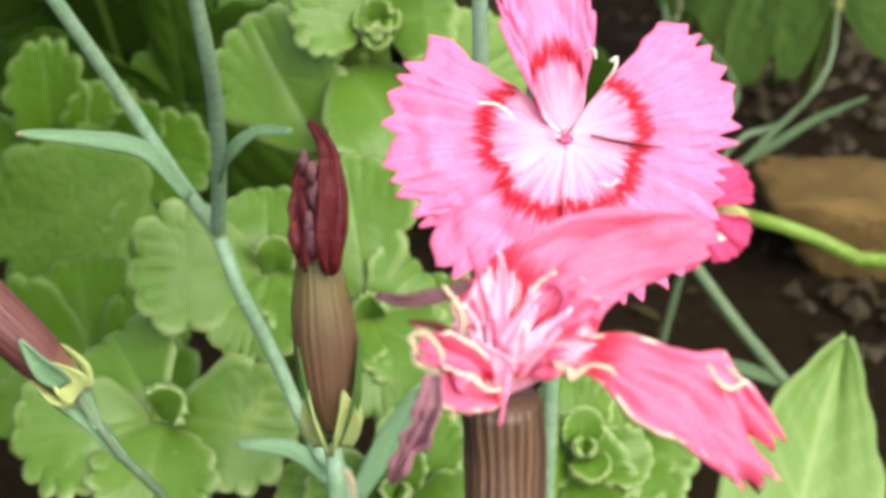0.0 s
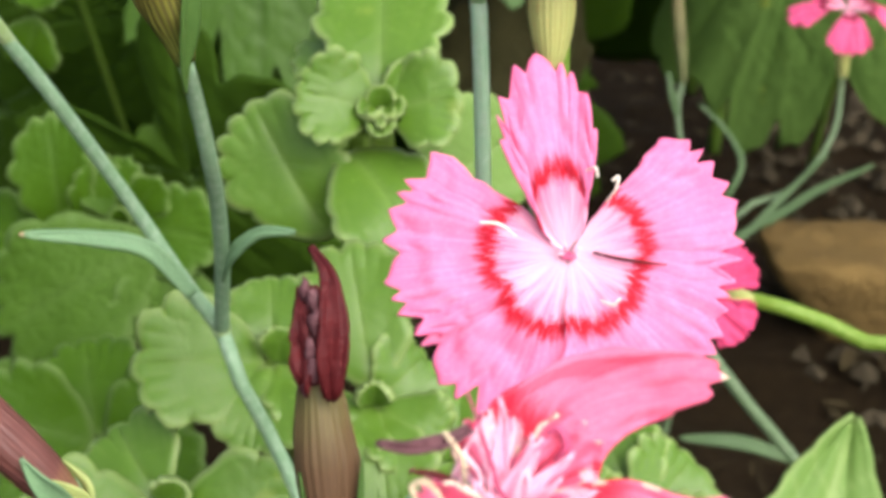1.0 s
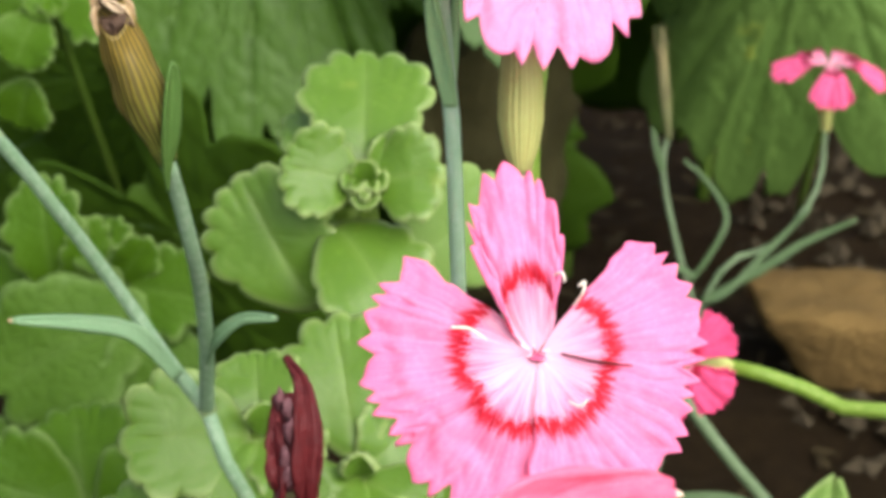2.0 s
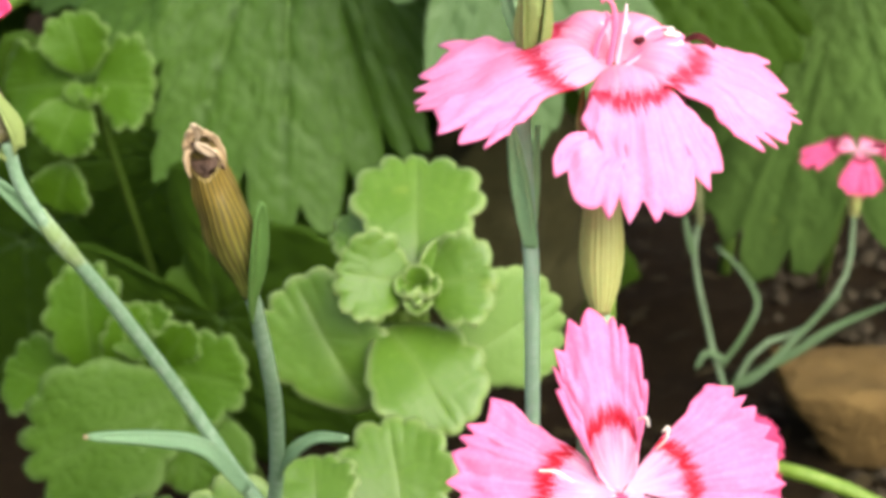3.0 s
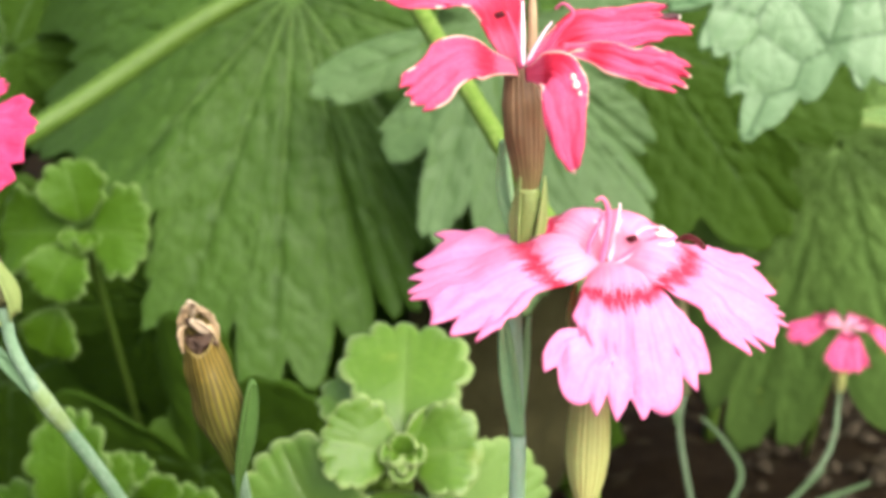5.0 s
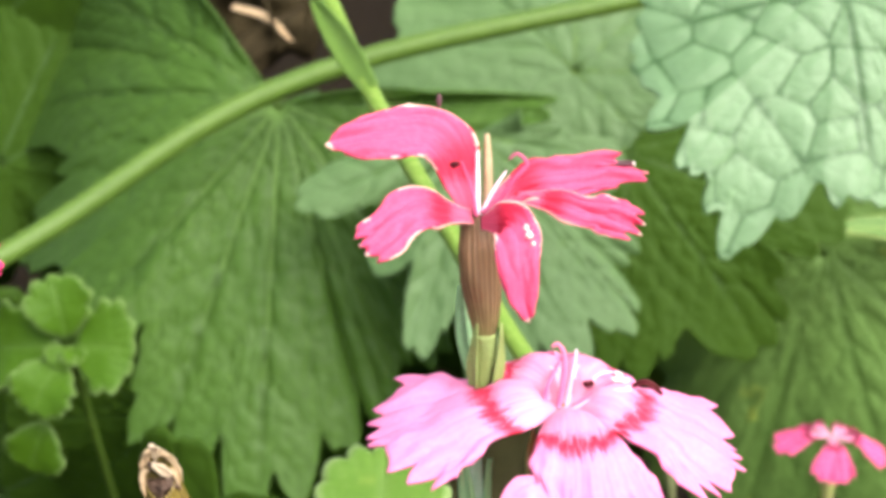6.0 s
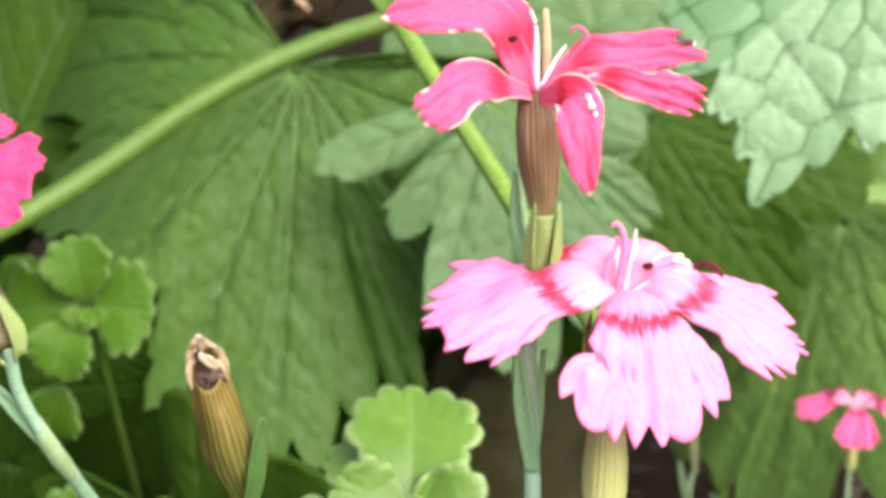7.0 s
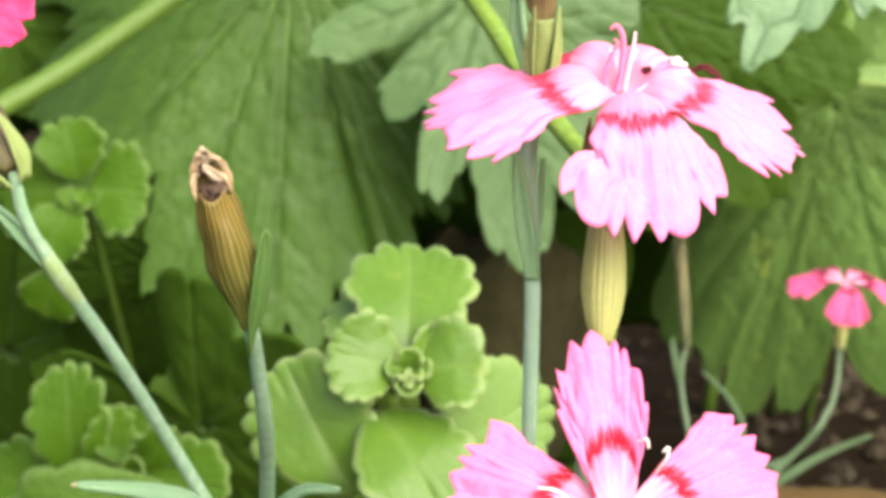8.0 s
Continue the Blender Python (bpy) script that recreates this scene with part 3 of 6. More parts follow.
# ---- lobed leaves ----
def lobed_leaf(at, radius, lobes, face, top, material, seed=0, droop=0.0, teeth=26, bite=0.15, label="", foot=None, bulge=0.010, spread=200, rings=56, arcs=300, net=4.2, puff=0.05, floor=0.30, sharp=2.4, netted=0.5, bent=0.0, ribs=0.55, nerves=None, slit=1.8, web=None, skeleton=None):
    """A palmate leaf. at: where the stalk joins; face: which way it looks; top: the way from which lobe angles are counted; lobes: (angle, length, half angle); web: (from angle, to angle, share), the undivided part between the lobes; skeleton: the main veins, where they are fewer than the lobes."""
    rng = np.random.RandomState(seed)
    ob = thing("lobed_leaf", at, label, "leaf", "lobed leaves")
    z = unit(np.array(face, float))
    x = unit(np.array(top, float) - np.dot(top, z) * z)
    y = np.cross(z, x)
    th = np.radians(np.linspace(-spread, spread, arcs) * 0.9)
    rad = np.full_like(th, floor)
    if web:
        inside = hump(np.degrees(th), web[0], web[0] + 6) * (1 - hump(np.degrees(th), web[1] - 6, web[1]))
        rad = np.maximum(rad, web[2] * inside * (1 + 0.05 * np.sin(th * 9 + seed)))
    for a, long, wide in lobes:
        d = np.abs((th - radians(a) + np.pi) % (2 * np.pi) - np.pi) / radians(wide)
        rad = np.maximum(rad, long * (1 - 0.55 * np.clip(d, 0, 1.25) ** sharp) * (d < 1.25))
    saw = np.abs((th / (2 * np.pi) * teeth + 0.25 * np.sin(th * 5 + seed)) % 1 - 0.4) / 0.6
    saw = 0.8 * saw + 0.2 * np.abs((th / (2 * np.pi) * teeth * 3) % 1 - 0.5) * 2
    rad = rad * (1 - bite * saw**slit * (0.7 + 0.5 * np.sin(th * 7 + seed)))
    s = np.linspace(0.02, 1, rings)[:, None]
    r = s * rad[None] * radius
    px, py = r * np.cos(th)[None], r * np.sin(th)[None]
    vein = np.zeros_like(px)
    lift = np.zeros_like(px)
    skeleton = skeleton or lobes
    for a, long, wide in skeleton:
        ca, sa = math.cos(radians(a)), math.sin(radians(a))
        along, across = px * ca + py * sa, np.abs(-px * sa + py * ca)
        ok = (along > 0) & (across < along * math.tan(radians(min(wide, 60)) * 1.1) + 1)
        fade = hump(1 - along / (long * radius), 0.0, 0.4) * (nerves is None or a in nerves)
        vein = np.maximum(vein, np.exp(-((across / (0.014 * radius)) ** 2)) * fade * (along > 0))
        k = (along - across * 1.1) / (radius * 0.13)
        sub = np.exp(-(((k - np.round(k)) / 0.11) ** 2)) * ok * (across > 0) * ribs * fade
        vein = np.maximum(vein, sub)
        lift = np.maximum(lift, (1 - np.abs(k - np.round(k)) * 2) * 0 + ok * np.abs(np.sin(np.pi * k)) * fade)
    cells = np.arange(-radius * 1.1, radius * 1.1, net)
    pips = np.stack(np.meshgrid(cells, cells), -1).reshape(-1, 2)
    pips = pips + rng.uniform(-0.42, 0.42, pips.shape) * net + (np.round(pips[:, 1:] / net) % 2) * np.array((net / 2, 0))
    flat = np.stack([px.ravel(), py.ravel()], 1)
    near = np.empty((len(flat), 2))
    for k in range(0, len(flat), 2000):
        d = np.linalg.norm(flat[k : k + 2000, None] - pips[None], axis=2)
        near[k : k + 2000] = np.partition(d, 1, axis=1)[:, :2]
    gap = ((near[:, 1] - near[:, 0]) / net).reshape(px.shape)
    mesh_vein = np.exp(-((gap / 0.075) ** 2))
    zz = bulge * radius * (lift * 0.5 - vein * 0.7) * hump(s, 0.05, 0.3) + puff * net * np.minimum(gap, 0.5) * 2 * hump(s, 0.0, 0.1)
    vein = np.maximum(vein, netted * mesh_vein)
    zz += radius * 0.06 * np.sin(th * 3 + seed)[None] * s**2 + radius * 0.03 * np.sin(th * 8 + seed * 2)[None] * s**3
    zz -= bent * np.maximum(0, -py - 0.1 * radius) ** 2 / radius
    zz -= droop * radius * s**2 * (rad[None] ** 2)
    grid = px[..., None] * x + py[..., None] * y + zz[..., None] * z
    uv = np.stack([s + 0 * th[None], (th[None] / (2 * np.pi) + 0.5) + 0 * s], -1)
    part("leaf_blade", sheet("leaf", grid, uv, 0.5, vein), material, ob)
    for a, long, wide in (skeleton if nerves is None else []):
        col = int(np.argmin(np.abs((th - radians(a) + np.pi) % (2 * np.pi) - np.pi)))
        rows = np.linspace(0, int(rings * 0.86), 7).astype(int)
        pts = [tuple(grid[k, col] + z * 0.05) for k in rows]
        part("leaf_vein", tube(pts, [0.008 * radius, 0.006 * radius, 0.004 * radius, 0.002 * radius], 7, 18), VEIN_DARK_SHADED if material == BIGLEAF_DARK_SHADED else VEIN, ob)
    foot = np.array(foot or (at[0] * 0.9, at[1] + radius * 0.8 + 20, -8.0)) - np.array(at)
    knee = np.array((foot[0] * 0.3, foot[1] * 0.9, foot[2] * 0.25))
    part("leaf_stalk", tube([tuple(-z * 0.5), tuple(knee), tuple(foot)], [0.9, 1.3, 1.5], 9), STALK, ob, "green leaf stalk")
    return ob


def lobes(angles, lengths, wide):
    return [(a, l, wide) for a, l in zip(angles, lengths)]


# the large leaf behind the flowers, its hub under a long stalk
MAIN_LOBES = [(-110, 0.85, 19), (-86, 0.90, 18), (-52, 0.80, 16), (-31, 0.78, 14), (-8, 0.89, 8), (1, 0.95, 7), (10, 1.0, 7), (17.5, 0.95, 7), (25.5, 0.86, 7), (34, 0.83, 9), (46, 0.74, 12), (66, 0.62, 18), (92, 0.5, 20)]
MAIN_VEINS = [(-110, 0.85, 16), (-84, 0.90, 16), (-50, 0.80, 16), (-26, 0.78, 13), (-4, 0.92, 12), (12, 1.0, 11), (30, 0.86, 12), (52, 0.70, 14), (84, 0.5, 18)]
lobed_leaf((-27.6, 288.0, 114.7), 69, MAIN_LOBES, (-0.05, -0.90, 0.42), (-0.2, 0, -1), BIGLEAF,
           floor=0.10, web=(-128, 110, 0.66), seed=3, droop=0.03, teeth=74, bite=0.10, slit=1.6, net=3.0, puff=0.065, netted=0.55, sharp=2.6, bent=1.25, bulge=0.010, ribs=0.22, skeleton=MAIN_VEINS, spread=145, rings=100, arcs=600, label="large green palmately lobed leaf with pale veins")
lobed_leaf((-84.7, 326.3, 92.8), 58, lobes((-80, -40, 0, 40, 80, 120), (0.8, 1.0, 1.0, 1.0, 0.9, 0.7), 28), (-0.3, -0.85, 0.3), (-0.4, 0, 1), BIGLEAF_DARK_SHADED,
           seed=8, droop=0.1, teeth=28, label="large green lobed leaf lying behind a leaf stalk")
lobed_leaf((22.4, 305.0, 117.6), 46, lobes((-90, -45, 0, 45, 90), (0.9, 1.0, 1.0, 1.0, 0.9), 30), (-0.1, -0.85, 0.5), (0.6, 0, 0.7), BIGLEAF_GREY,
           web=(-230, 230, 0.80), seed=5, droop=0.1, teeth=26, label="grey-green lobed leaf seen above the stalk")
lobed_leaf((4.1, 268.1, 115.0), 40, [(-68, 0.74, 16), (-34, 0.66, 16), (-13, 0.90, 12), (8, 1.14, 15), (26, 1.0, 13), (41, 1.0, 13), (55, 0.80, 15), (82, 0.5, 18)], (0.0, -0.9, 0.42), (0.0, 0, -1), BIGLEAF_GREY,
           floor=0.2, web=(-50, 95, 0.58), sharp=2.2, seed=2, droop=0.06, teeth=58, bite=0.10, slit=1.8, rings=80, arcs=460, net=3.0, puff=0.05, bulge=0.013, ribs=0.35, spread=130, label="grey-green lobed leaf hanging behind the flowers")
lobed_leaf((29.6, 283.0, 108.8), 40, lobes((-60, -25, 10, 45, 80), (0.8, 0.95, 1.0, 0.95, 0.8), 24), (-0.1, -0.92, 0.36), (0.5, 0, -1), BIGLEAF_DARK_SHADED,
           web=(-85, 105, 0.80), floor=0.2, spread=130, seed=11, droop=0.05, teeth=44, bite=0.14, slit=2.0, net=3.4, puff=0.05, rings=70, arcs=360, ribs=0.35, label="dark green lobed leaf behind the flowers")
lobed_leaf((66.8, 297.4, 87.7), 62, lobes((-110, -75, -45, -16, 3, 35, 70), (0.7, 0.7, 0.68, 0.88, 0.98, 0.88, 0.8), 20), (-0.34, -0.9, 0.32), (-0.25, 0, -1), BIGLEAF_SIDE,
           web=(-120, 90, 0.6), seed=14, droop=0.36, slit=2.2, bite=0.18, teeth=36, net=3.4, puff=0.05, rings=80, arcs=420, ribs=0.35, label="green lobed leaf hanging over bare soil")
lobed_leaf((44.5, 199.7, 150.5), 33, [(-95, 0.72, 20), (-52, 0.74, 18), (-27, 0.84, 12), (-14, 0.88, 13), (-5, 0.93, 11), (2.2, 1.04, 12), (11, 0.86, 10), (23, 0.78, 9), (33, 0.76, 11), (62, 0.85, 18), (95, 0.8, 18)], (-0.15, -0.85, 0.5), (-0.36, 0, -1), BIGLEAF_BRIGHT, web=(-120, 125, 0.74),
           foot=(120, 262, -8), seed=21, droop=0.08, teeth=60, bulge=0.006, net=5.2, puff=0.05, netted=1.0, ribs=0.1, nerves=(-52, 1.8, 33), floor=0.45, sharp=1.8, bite=0.07, rings=90, arcs=420, label="pale green quilted lobed leaf with sunken veins")
# the large leaf's shade is put into this leaf's dark colour and downturned face
lobed_leaf((-45.7, 272.0, 66.0), 37, [(-95, 0.8, 26), (-60, 0.9, 26), (-25, 1.0, 24), (8, 1.05, 24), (38, 1.0, 24), (70, 0.85, 26)], (-0.3, -0.9, -0.25), (-0.3, 0, -1), BIGLEAF_DARK_SHADED,
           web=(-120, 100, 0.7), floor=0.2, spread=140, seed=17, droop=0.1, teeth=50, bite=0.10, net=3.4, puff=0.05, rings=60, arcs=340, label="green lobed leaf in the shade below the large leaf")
# background filler leaves: dark colour and downturned faces imitate deep shade
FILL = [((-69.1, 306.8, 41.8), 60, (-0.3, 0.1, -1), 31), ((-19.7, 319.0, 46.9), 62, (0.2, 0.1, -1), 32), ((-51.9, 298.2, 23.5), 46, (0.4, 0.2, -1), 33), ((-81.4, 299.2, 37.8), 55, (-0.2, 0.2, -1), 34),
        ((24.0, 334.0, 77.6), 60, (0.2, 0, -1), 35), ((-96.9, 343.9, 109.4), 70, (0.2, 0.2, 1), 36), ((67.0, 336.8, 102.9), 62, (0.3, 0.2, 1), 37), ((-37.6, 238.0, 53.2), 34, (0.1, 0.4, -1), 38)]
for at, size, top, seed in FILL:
    lobed_leaf(at, size, lobes((-90, -45, 0, 45, 90, 135, 180), (0.9, 1.0, 1.0, 1.0, 0.9, 0.8, 0.8), 30), (-0.35, -0.95, -0.25), top, BIGLEAF_DARK_SHADED, seed=seed, droop=0.12, teeth=24, rings=20, arcs=140, net=7.0,
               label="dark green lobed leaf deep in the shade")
def hairs(points, radius, count, long, seed):
    """Fine upright hairs round a stalk, joined."""
    rng = np.random.RandomState(seed)
    line = spline(points, 300)
    way = unit(np.gradient(line, axis=0))
    verts, faces = [], []
    for k in rng.randint(0, 300, count):
        out = rng.normal(size=3)
        out = unit(out - (out @ way[k]) * way[k])
        side = np.cross(way[k], out)
        foot, tip = line[k] + out * radius * 0.9, line[k] + out * (radius + long * rng.uniform(0.5, 1.0)) + way[k] * rng.normal(0, 0.15)
        base = len(verts)
        verts += [foot + side * 0.05, foot - side * 0.05, foot + way[k] * 0.08, tip]
        faces += [(base, base + 1, base + 3), (base + 1, base + 2, base + 3), (base + 2, base, base + 3)]
    return mesh_from("hairs", verts, faces)


STALK_LINE = [(-75.7, 246.9, 94.6), (-59.7, 259.8, 102.0), (-35.0, 272.8, 116.7), (-10.4, 279.8, 125.3), (30.5, 286.6, 133.6), (63.4, 292.8, 139.7)]
stalk = thing("leaf_stalk", STALK_LINE[0], "long pale green leaf stalk crossing the leaves", "leaf stalk")
part("stalk", tube(rel(STALK_LINE, STALK_LINE[0]), [1.7, 1.8, 1.7, 1.6, 1.5], 14), STALK, stalk)
part("hair", hairs(rel(STALK_LINE, STALK_LINE[0]), 1.65, 1100, 1.0, 3), STEM_YELLOW, stalk, "fine pale hairs")


dry = thing("dead_leaf", (-38.0, 354.0, 118.0), "crumpled brown dead leaf behind the large leaf", "dead leaf")
part("leaf_blade", blade([(-22, 8, -14), (-8, 2, -4), (6, 0, 4), (22, 4, 10)], 17, (0.1, -0.9, 0.4), "scale", 9, 0.2, 0.3, 0.2, 0.4, 40, 31, 3, True, crush=0.5), LITTER, dry)
part("leaf_stalk", tube([(-21, 8, -13.5), (-30, 30, -60), (-34, 44, -138)], [0.8, 0.9, 1.0], 8), LITTER, dry)
straws = thing("dry_straws", (-28.4, 322.7, 108.6), "few dry brown straws caught between the leaves", "straw")
for k, (a, b) in enumerate((((-36.9, 320.3, 132.3), (-30.2, 322.3, 116.2)), ((-39.3, 322.8, 124.8), (-28.3, 322.7, 118.4)), ((-27.8, 320.7, 131.5), (-25.5, 322.0, 119.8)))):
    mid = tuple((p + q) / 2 + d for p, q, d in zip(a, b, (0.8, -1.0, 1.5)))
    part("straw", blade(rel([a, mid, b], (-28.4, 322.7, 108.6)), 0.4 + 0.25 * (k % 2), (0.2, -0.9, 0.4), "strap", thick=0.25, nu=18, nv=7, cup=0.5, seed=k), STRAW if k == 1 else LITTER, straws)


far_stalk = thing("leaf_stalk", (104.0, 349.5, 53.4), "pale green leaf stalk standing behind the quilted leaf", "leaf stalk")
part("stalk", tube(rel([(65.3, 353.5, 106.0), (77.8, 354.4, 89.1), (85.3, 355.5, 79.0), (104.0, 349.5, 53.4), (150, 372, -8)], (104.0, 349.5, 53.4)), [1.2, 1.4, 1.5, 1.6], 10), BLADE_PALE_LIT, far_stalk)
slip = thing("broad_leaf", (82.6, 285.4, 96.2), "narrow yellow-green leaf lying over a lobed leaf", "leaf")
part("leaf_blade", blade(rel([(82.6, 285.4, 96.2), (74.5, 283.3, 96.2), (67.5, 281.4, 96.8), (60.7, 279.0, 96.1)], (82.6, 285.4, 96.2)), 2.6, (0.0, -0.6, 0.8), "scale", 5, 0.06, 0.25, 0.04, 0.4, 30, 17, 8, True), BLADE_HUSK, slip)
part("leaf_stalk", tube(rel([(82.4, 285.4, 96.2), (110, 300, -8)], (82.6, 285.4, 96.2)), [0.6, 0.8], 8, 10), STALK, slip)


# ---- stonecrop ----
def sedum_leaf(base, tip, half, face, material=None, seed=0, cup=0.25, parent=None, origin=(0, 0, 0), sag=0.1, bite=0.2, wedge=0.42, scallops=13):
    b, t = np.array(base, float), np.array(tip, float)
    n = unit(np.array(face, float))
    long = np.linalg.norm(t - b)
    mid = (b + t) / 2 + n * long * sag
    return part("leaf", fleshy(rel([b, mid, t], origin), half, face, scallops + seed % 3 * 2, bite, cup, 0.8, seed, wedge), material or SEDUM, parent)


def sprig(at, size, tilt, count, seed, stem_to, label, material=None):
    """A stonecrop shoot: pairs of scalloped fleshy leaves round a tight tip."""
    rng = random.Random(seed)
    ob = thing("stonecrop_shoot", at, label, "stonecrop", "stonecrop shoots")
    axis = Vector(tilt).normalized()
    turn = local(axis, rng.uniform(0, 360)).to_3x3()
    for k in range(count):
        ring = k // 2
        az = 90 * ring + 180 * (k % 2) + rng.uniform(-14, 14)
        f = min(1.0, 0.25 + 0.29 * ring)
        lean = max(8, 72 - 27 * ring)
        drop = -0.16 * size * ring
        c, s = math.cos(radians(az)), math.sin(radians(az))
        out = Vector((c * math.cos(radians(lean)), s * math.cos(radians(lean)), math.sin(radians(lean))))
        n = Vector((-c * math.sin(radians(lean)), -s * math.sin(radians(lean)), math.cos(radians(lean))))
        b = Vector((c, s, 0)) * size * 0.04 + Vector((0, 0, drop))
        t = b + out * size * f * rng.uniform(0.9, 1.1)
        sedum_leaf(turn @ b, turn @ t, size * f * 0.42, turn @ n, material or SEDUM, seed * 31 + k, 0.3, ob)
    end = Vector(stem_to) - Vector(at)
    part("stem", tube([tuple(axis * -0.02), tuple(end * 0.3 + axis * -2), tuple(end)], [0.6, 0.7, 0.8], 9), STALK, ob)
    return ob


def below(p, dy=60):
    return (p[0] + 2, p[1] + dy, -6)


SHOOTS = [
    ((11.6, 121.3, 75.1), 8.0, (0.1, -0.6, 0.78), 8, 50),
    ((-3.7, 107.5, 81.2), 9.0, (0.0, -0.6, 0.78), 10, 52),
]
for at, seed in (((73.2, 308.6, 98.0), 71), ((78.9, 299.6, 91.1), 72), ((76.2, 312.8, 93.3), 73)):
    sprig(at, 13.0, (-0.2, -0.8, 0.5), 8, seed, below(at), "weedy shoot with small yellow-green leaves", BLADE_GREEN)
for at, size, tilt, count, seed in SHOOTS:
    sprig(at, size, tilt, count, seed, below(at), "green stonecrop shoot with scalloped fleshy leaves", SEDUM_DULL_SHADED if seed < 44 else SEDUM)


def spread_shoot(at, leaves, label, material, seed):
    """A shoot of broad leaves: tip, half width, how far from the stem the blade begins, face, cup."""
    ob = thing("stonecrop_shoot", at, label, "stonecrop", "stonecrop shoots")
    for k, (tip, half, start, face, cup) in enumerate(leaves):
        d = np.array(tip, float) - np.array(at)
        sedum_leaf(tuple(np.array(at) + d * (start + 0.05)), tip, half, face, material, seed * 13 + k, cup, ob, at, 0.08, 0.32, 0.42, 9)
    part("stem", tube(rel([at, below(at)], at), [0.5, 0.7], 9, 12), STALK, ob)
    return ob


def rosette(at, leaves, label, seed):
    """A shoot whose leaves are laid out one by one: tip, half width, sideways tilt of the face."""
    ob = thing("stonecrop_shoot", at, label, "stonecrop", "stonecrop shoots")
    for k, (tip, half, side, cup) in enumerate(leaves):
        d = np.array(tip, float) - np.array(at)
        n = np.array((side, -0.75, 0.62)) - 0.25 * unit(d)
        sedum_leaf(tuple(np.array(at) + d * 0.06), tip, half, n, SEDUM, seed * 17 + k, cup, ob, at, 0.08, 0.34 if half > 3 else 0.15, 0.42, 10 if half > 3 else 13)
    part("stem", tube(rel([at, below(at)], at), [0.9, 1.3], 9, 12), STEM_YELLOW, ob)
    return ob


rosette((-5.6, 146.0, 103.7), [((-5.6, 158.8, 111.5), 6.2, 0.0, 0.10), ((-12.9, 145.0, 106.2), 4.3, -0.25, 0.22), ((1.5, 144.6, 105.4), 4.5, 0.3, 0.22), ((-12.0, 158.0, 107.0), 4.0, -0.2, 0.15),
        ((-2.6, 148.0, 107.6), 1.5, 0.2, 0.5), ((-7.6, 143.9, 104.5), 1.35, -0.3, 0.35), ((-3.6, 143.9, 104.5), 1.35, 0.3, 0.35), ((-5.6, 142.9, 102.6), 1.35, 0.0, 0.35), ((-5.5, 145.2, 106.6), 1.35, 0.0, 0.35),
        ((-6.5, 143.0, 104.4), 0.8, -0.2, 0.5), ((-4.7, 143.0, 104.3), 0.8, 0.2, 0.5), ((-5.6, 142.6, 103.6), 0.6, 0.0, 0.5)], "bright green stonecrop shoot with a scalloped leaf rosette", 41)
rosette((-13.8, 123.0, 92.1), [((-24.8, 120.5, 93.7), 5.4, -0.2, 0.2), ((-14.5, 129.0, 96.4), 3.6, 0.0, 0.2), ((-15.3, 116.1, 88.0), 4.2, -0.1, 0.2), ((-10.1, 119.5, 90.0), 3.6, 0.3, 0.2), ((-12.7, 122.7, 95.4), 1.8, 0.1, 0.5)],
        "stonecrop shoot with broad pale-edged scalloped leaves", 45)
rosette((-22.3, 114.8, 83.9), [((-33.4, 112.0, 83.0), 5.2, -0.2, 0.2), ((-11.6, 113.2, 83.0), 5.4, 0.2, 0.2), ((-26.8, 121.4, 87.3), 4.6, -0.1, 0.2), ((-22.2, 106.5, 79.5), 5.0, 0.0, 0.2), ((-20.3, 113.3, 87.3), 1.8, 0.1, 0.6)],
        "stonecrop shoot with broad scalloped leaves low down", 46)
rosette((-6.2, 128.0, 84.6), [((-8.4, 137.5, 95.1), 5.2, 0.0, 0.15), ((-1.4, 124.1, 82.0), 4.2, 0.3, 0.2), ((-9.2, 124.9, 83.3), 3.6, -0.2, 0.2), ((-5.0, 120.2, 79.3), 4.4, 0.1, 0.2), ((-2.1, 131.8, 87.3), 3.8, 0.4, 0.2), ((-6.3, 126.4, 87.9), 1.6, 0, 0.6)],
        "stonecrop shoot with upright scalloped leaves", 47)
rosette((10.8, 121.5, 71.4), [((8.0, 125.5, 74.5), 4.0, -0.2, 0.2), ((15.9, 120.6, 73.9), 4.4, 0.2, 0.2), ((12.3, 115.9, 69.8), 4.2, 0.1, 0.2), ((4.4, 119.0, 71.0), 4.0, -0.2, 0.2)], "stonecrop shoot half hidden in shade", 48)

rosette((0.7, 133.0, 75.4), [((-2.6, 139.7, 80.9), 5.4, -0.1, 0.15), ((-4.8, 129.9, 73.9), 4.6, -0.3, 0.2), ((3.9, 137.2, 78.7), 5.0, 0.2, 0.15), ((3.1, 126.5, 72.0), 5.2, 0.2, 0.2), ((-1.3, 125.5, 70.3), 5.0, -0.1, 0.2), ((0.7, 132.1, 77.8), 1.7, 0.0, 0.6)],
        "yellow-green stonecrop shoot with overlapping broad leaves", 55)
rosette((16.8, 132.3, 68.2), [((14.6, 140.4, 74.1), 5.0, -0.1, 0.15), ((22.3, 137.1, 72.4), 5.2, 0.3, 0.2), ((22.5, 128.6, 67.7), 5.0, 0.3, 0.2), ((16.7, 124.5, 64.6), 5.0, 0.0, 0.2), ((10.9, 131.2, 70.3), 4.6, -0.3, 0.2)],
        "shaded stonecrop shoot with broad leaves near the soil", 56)

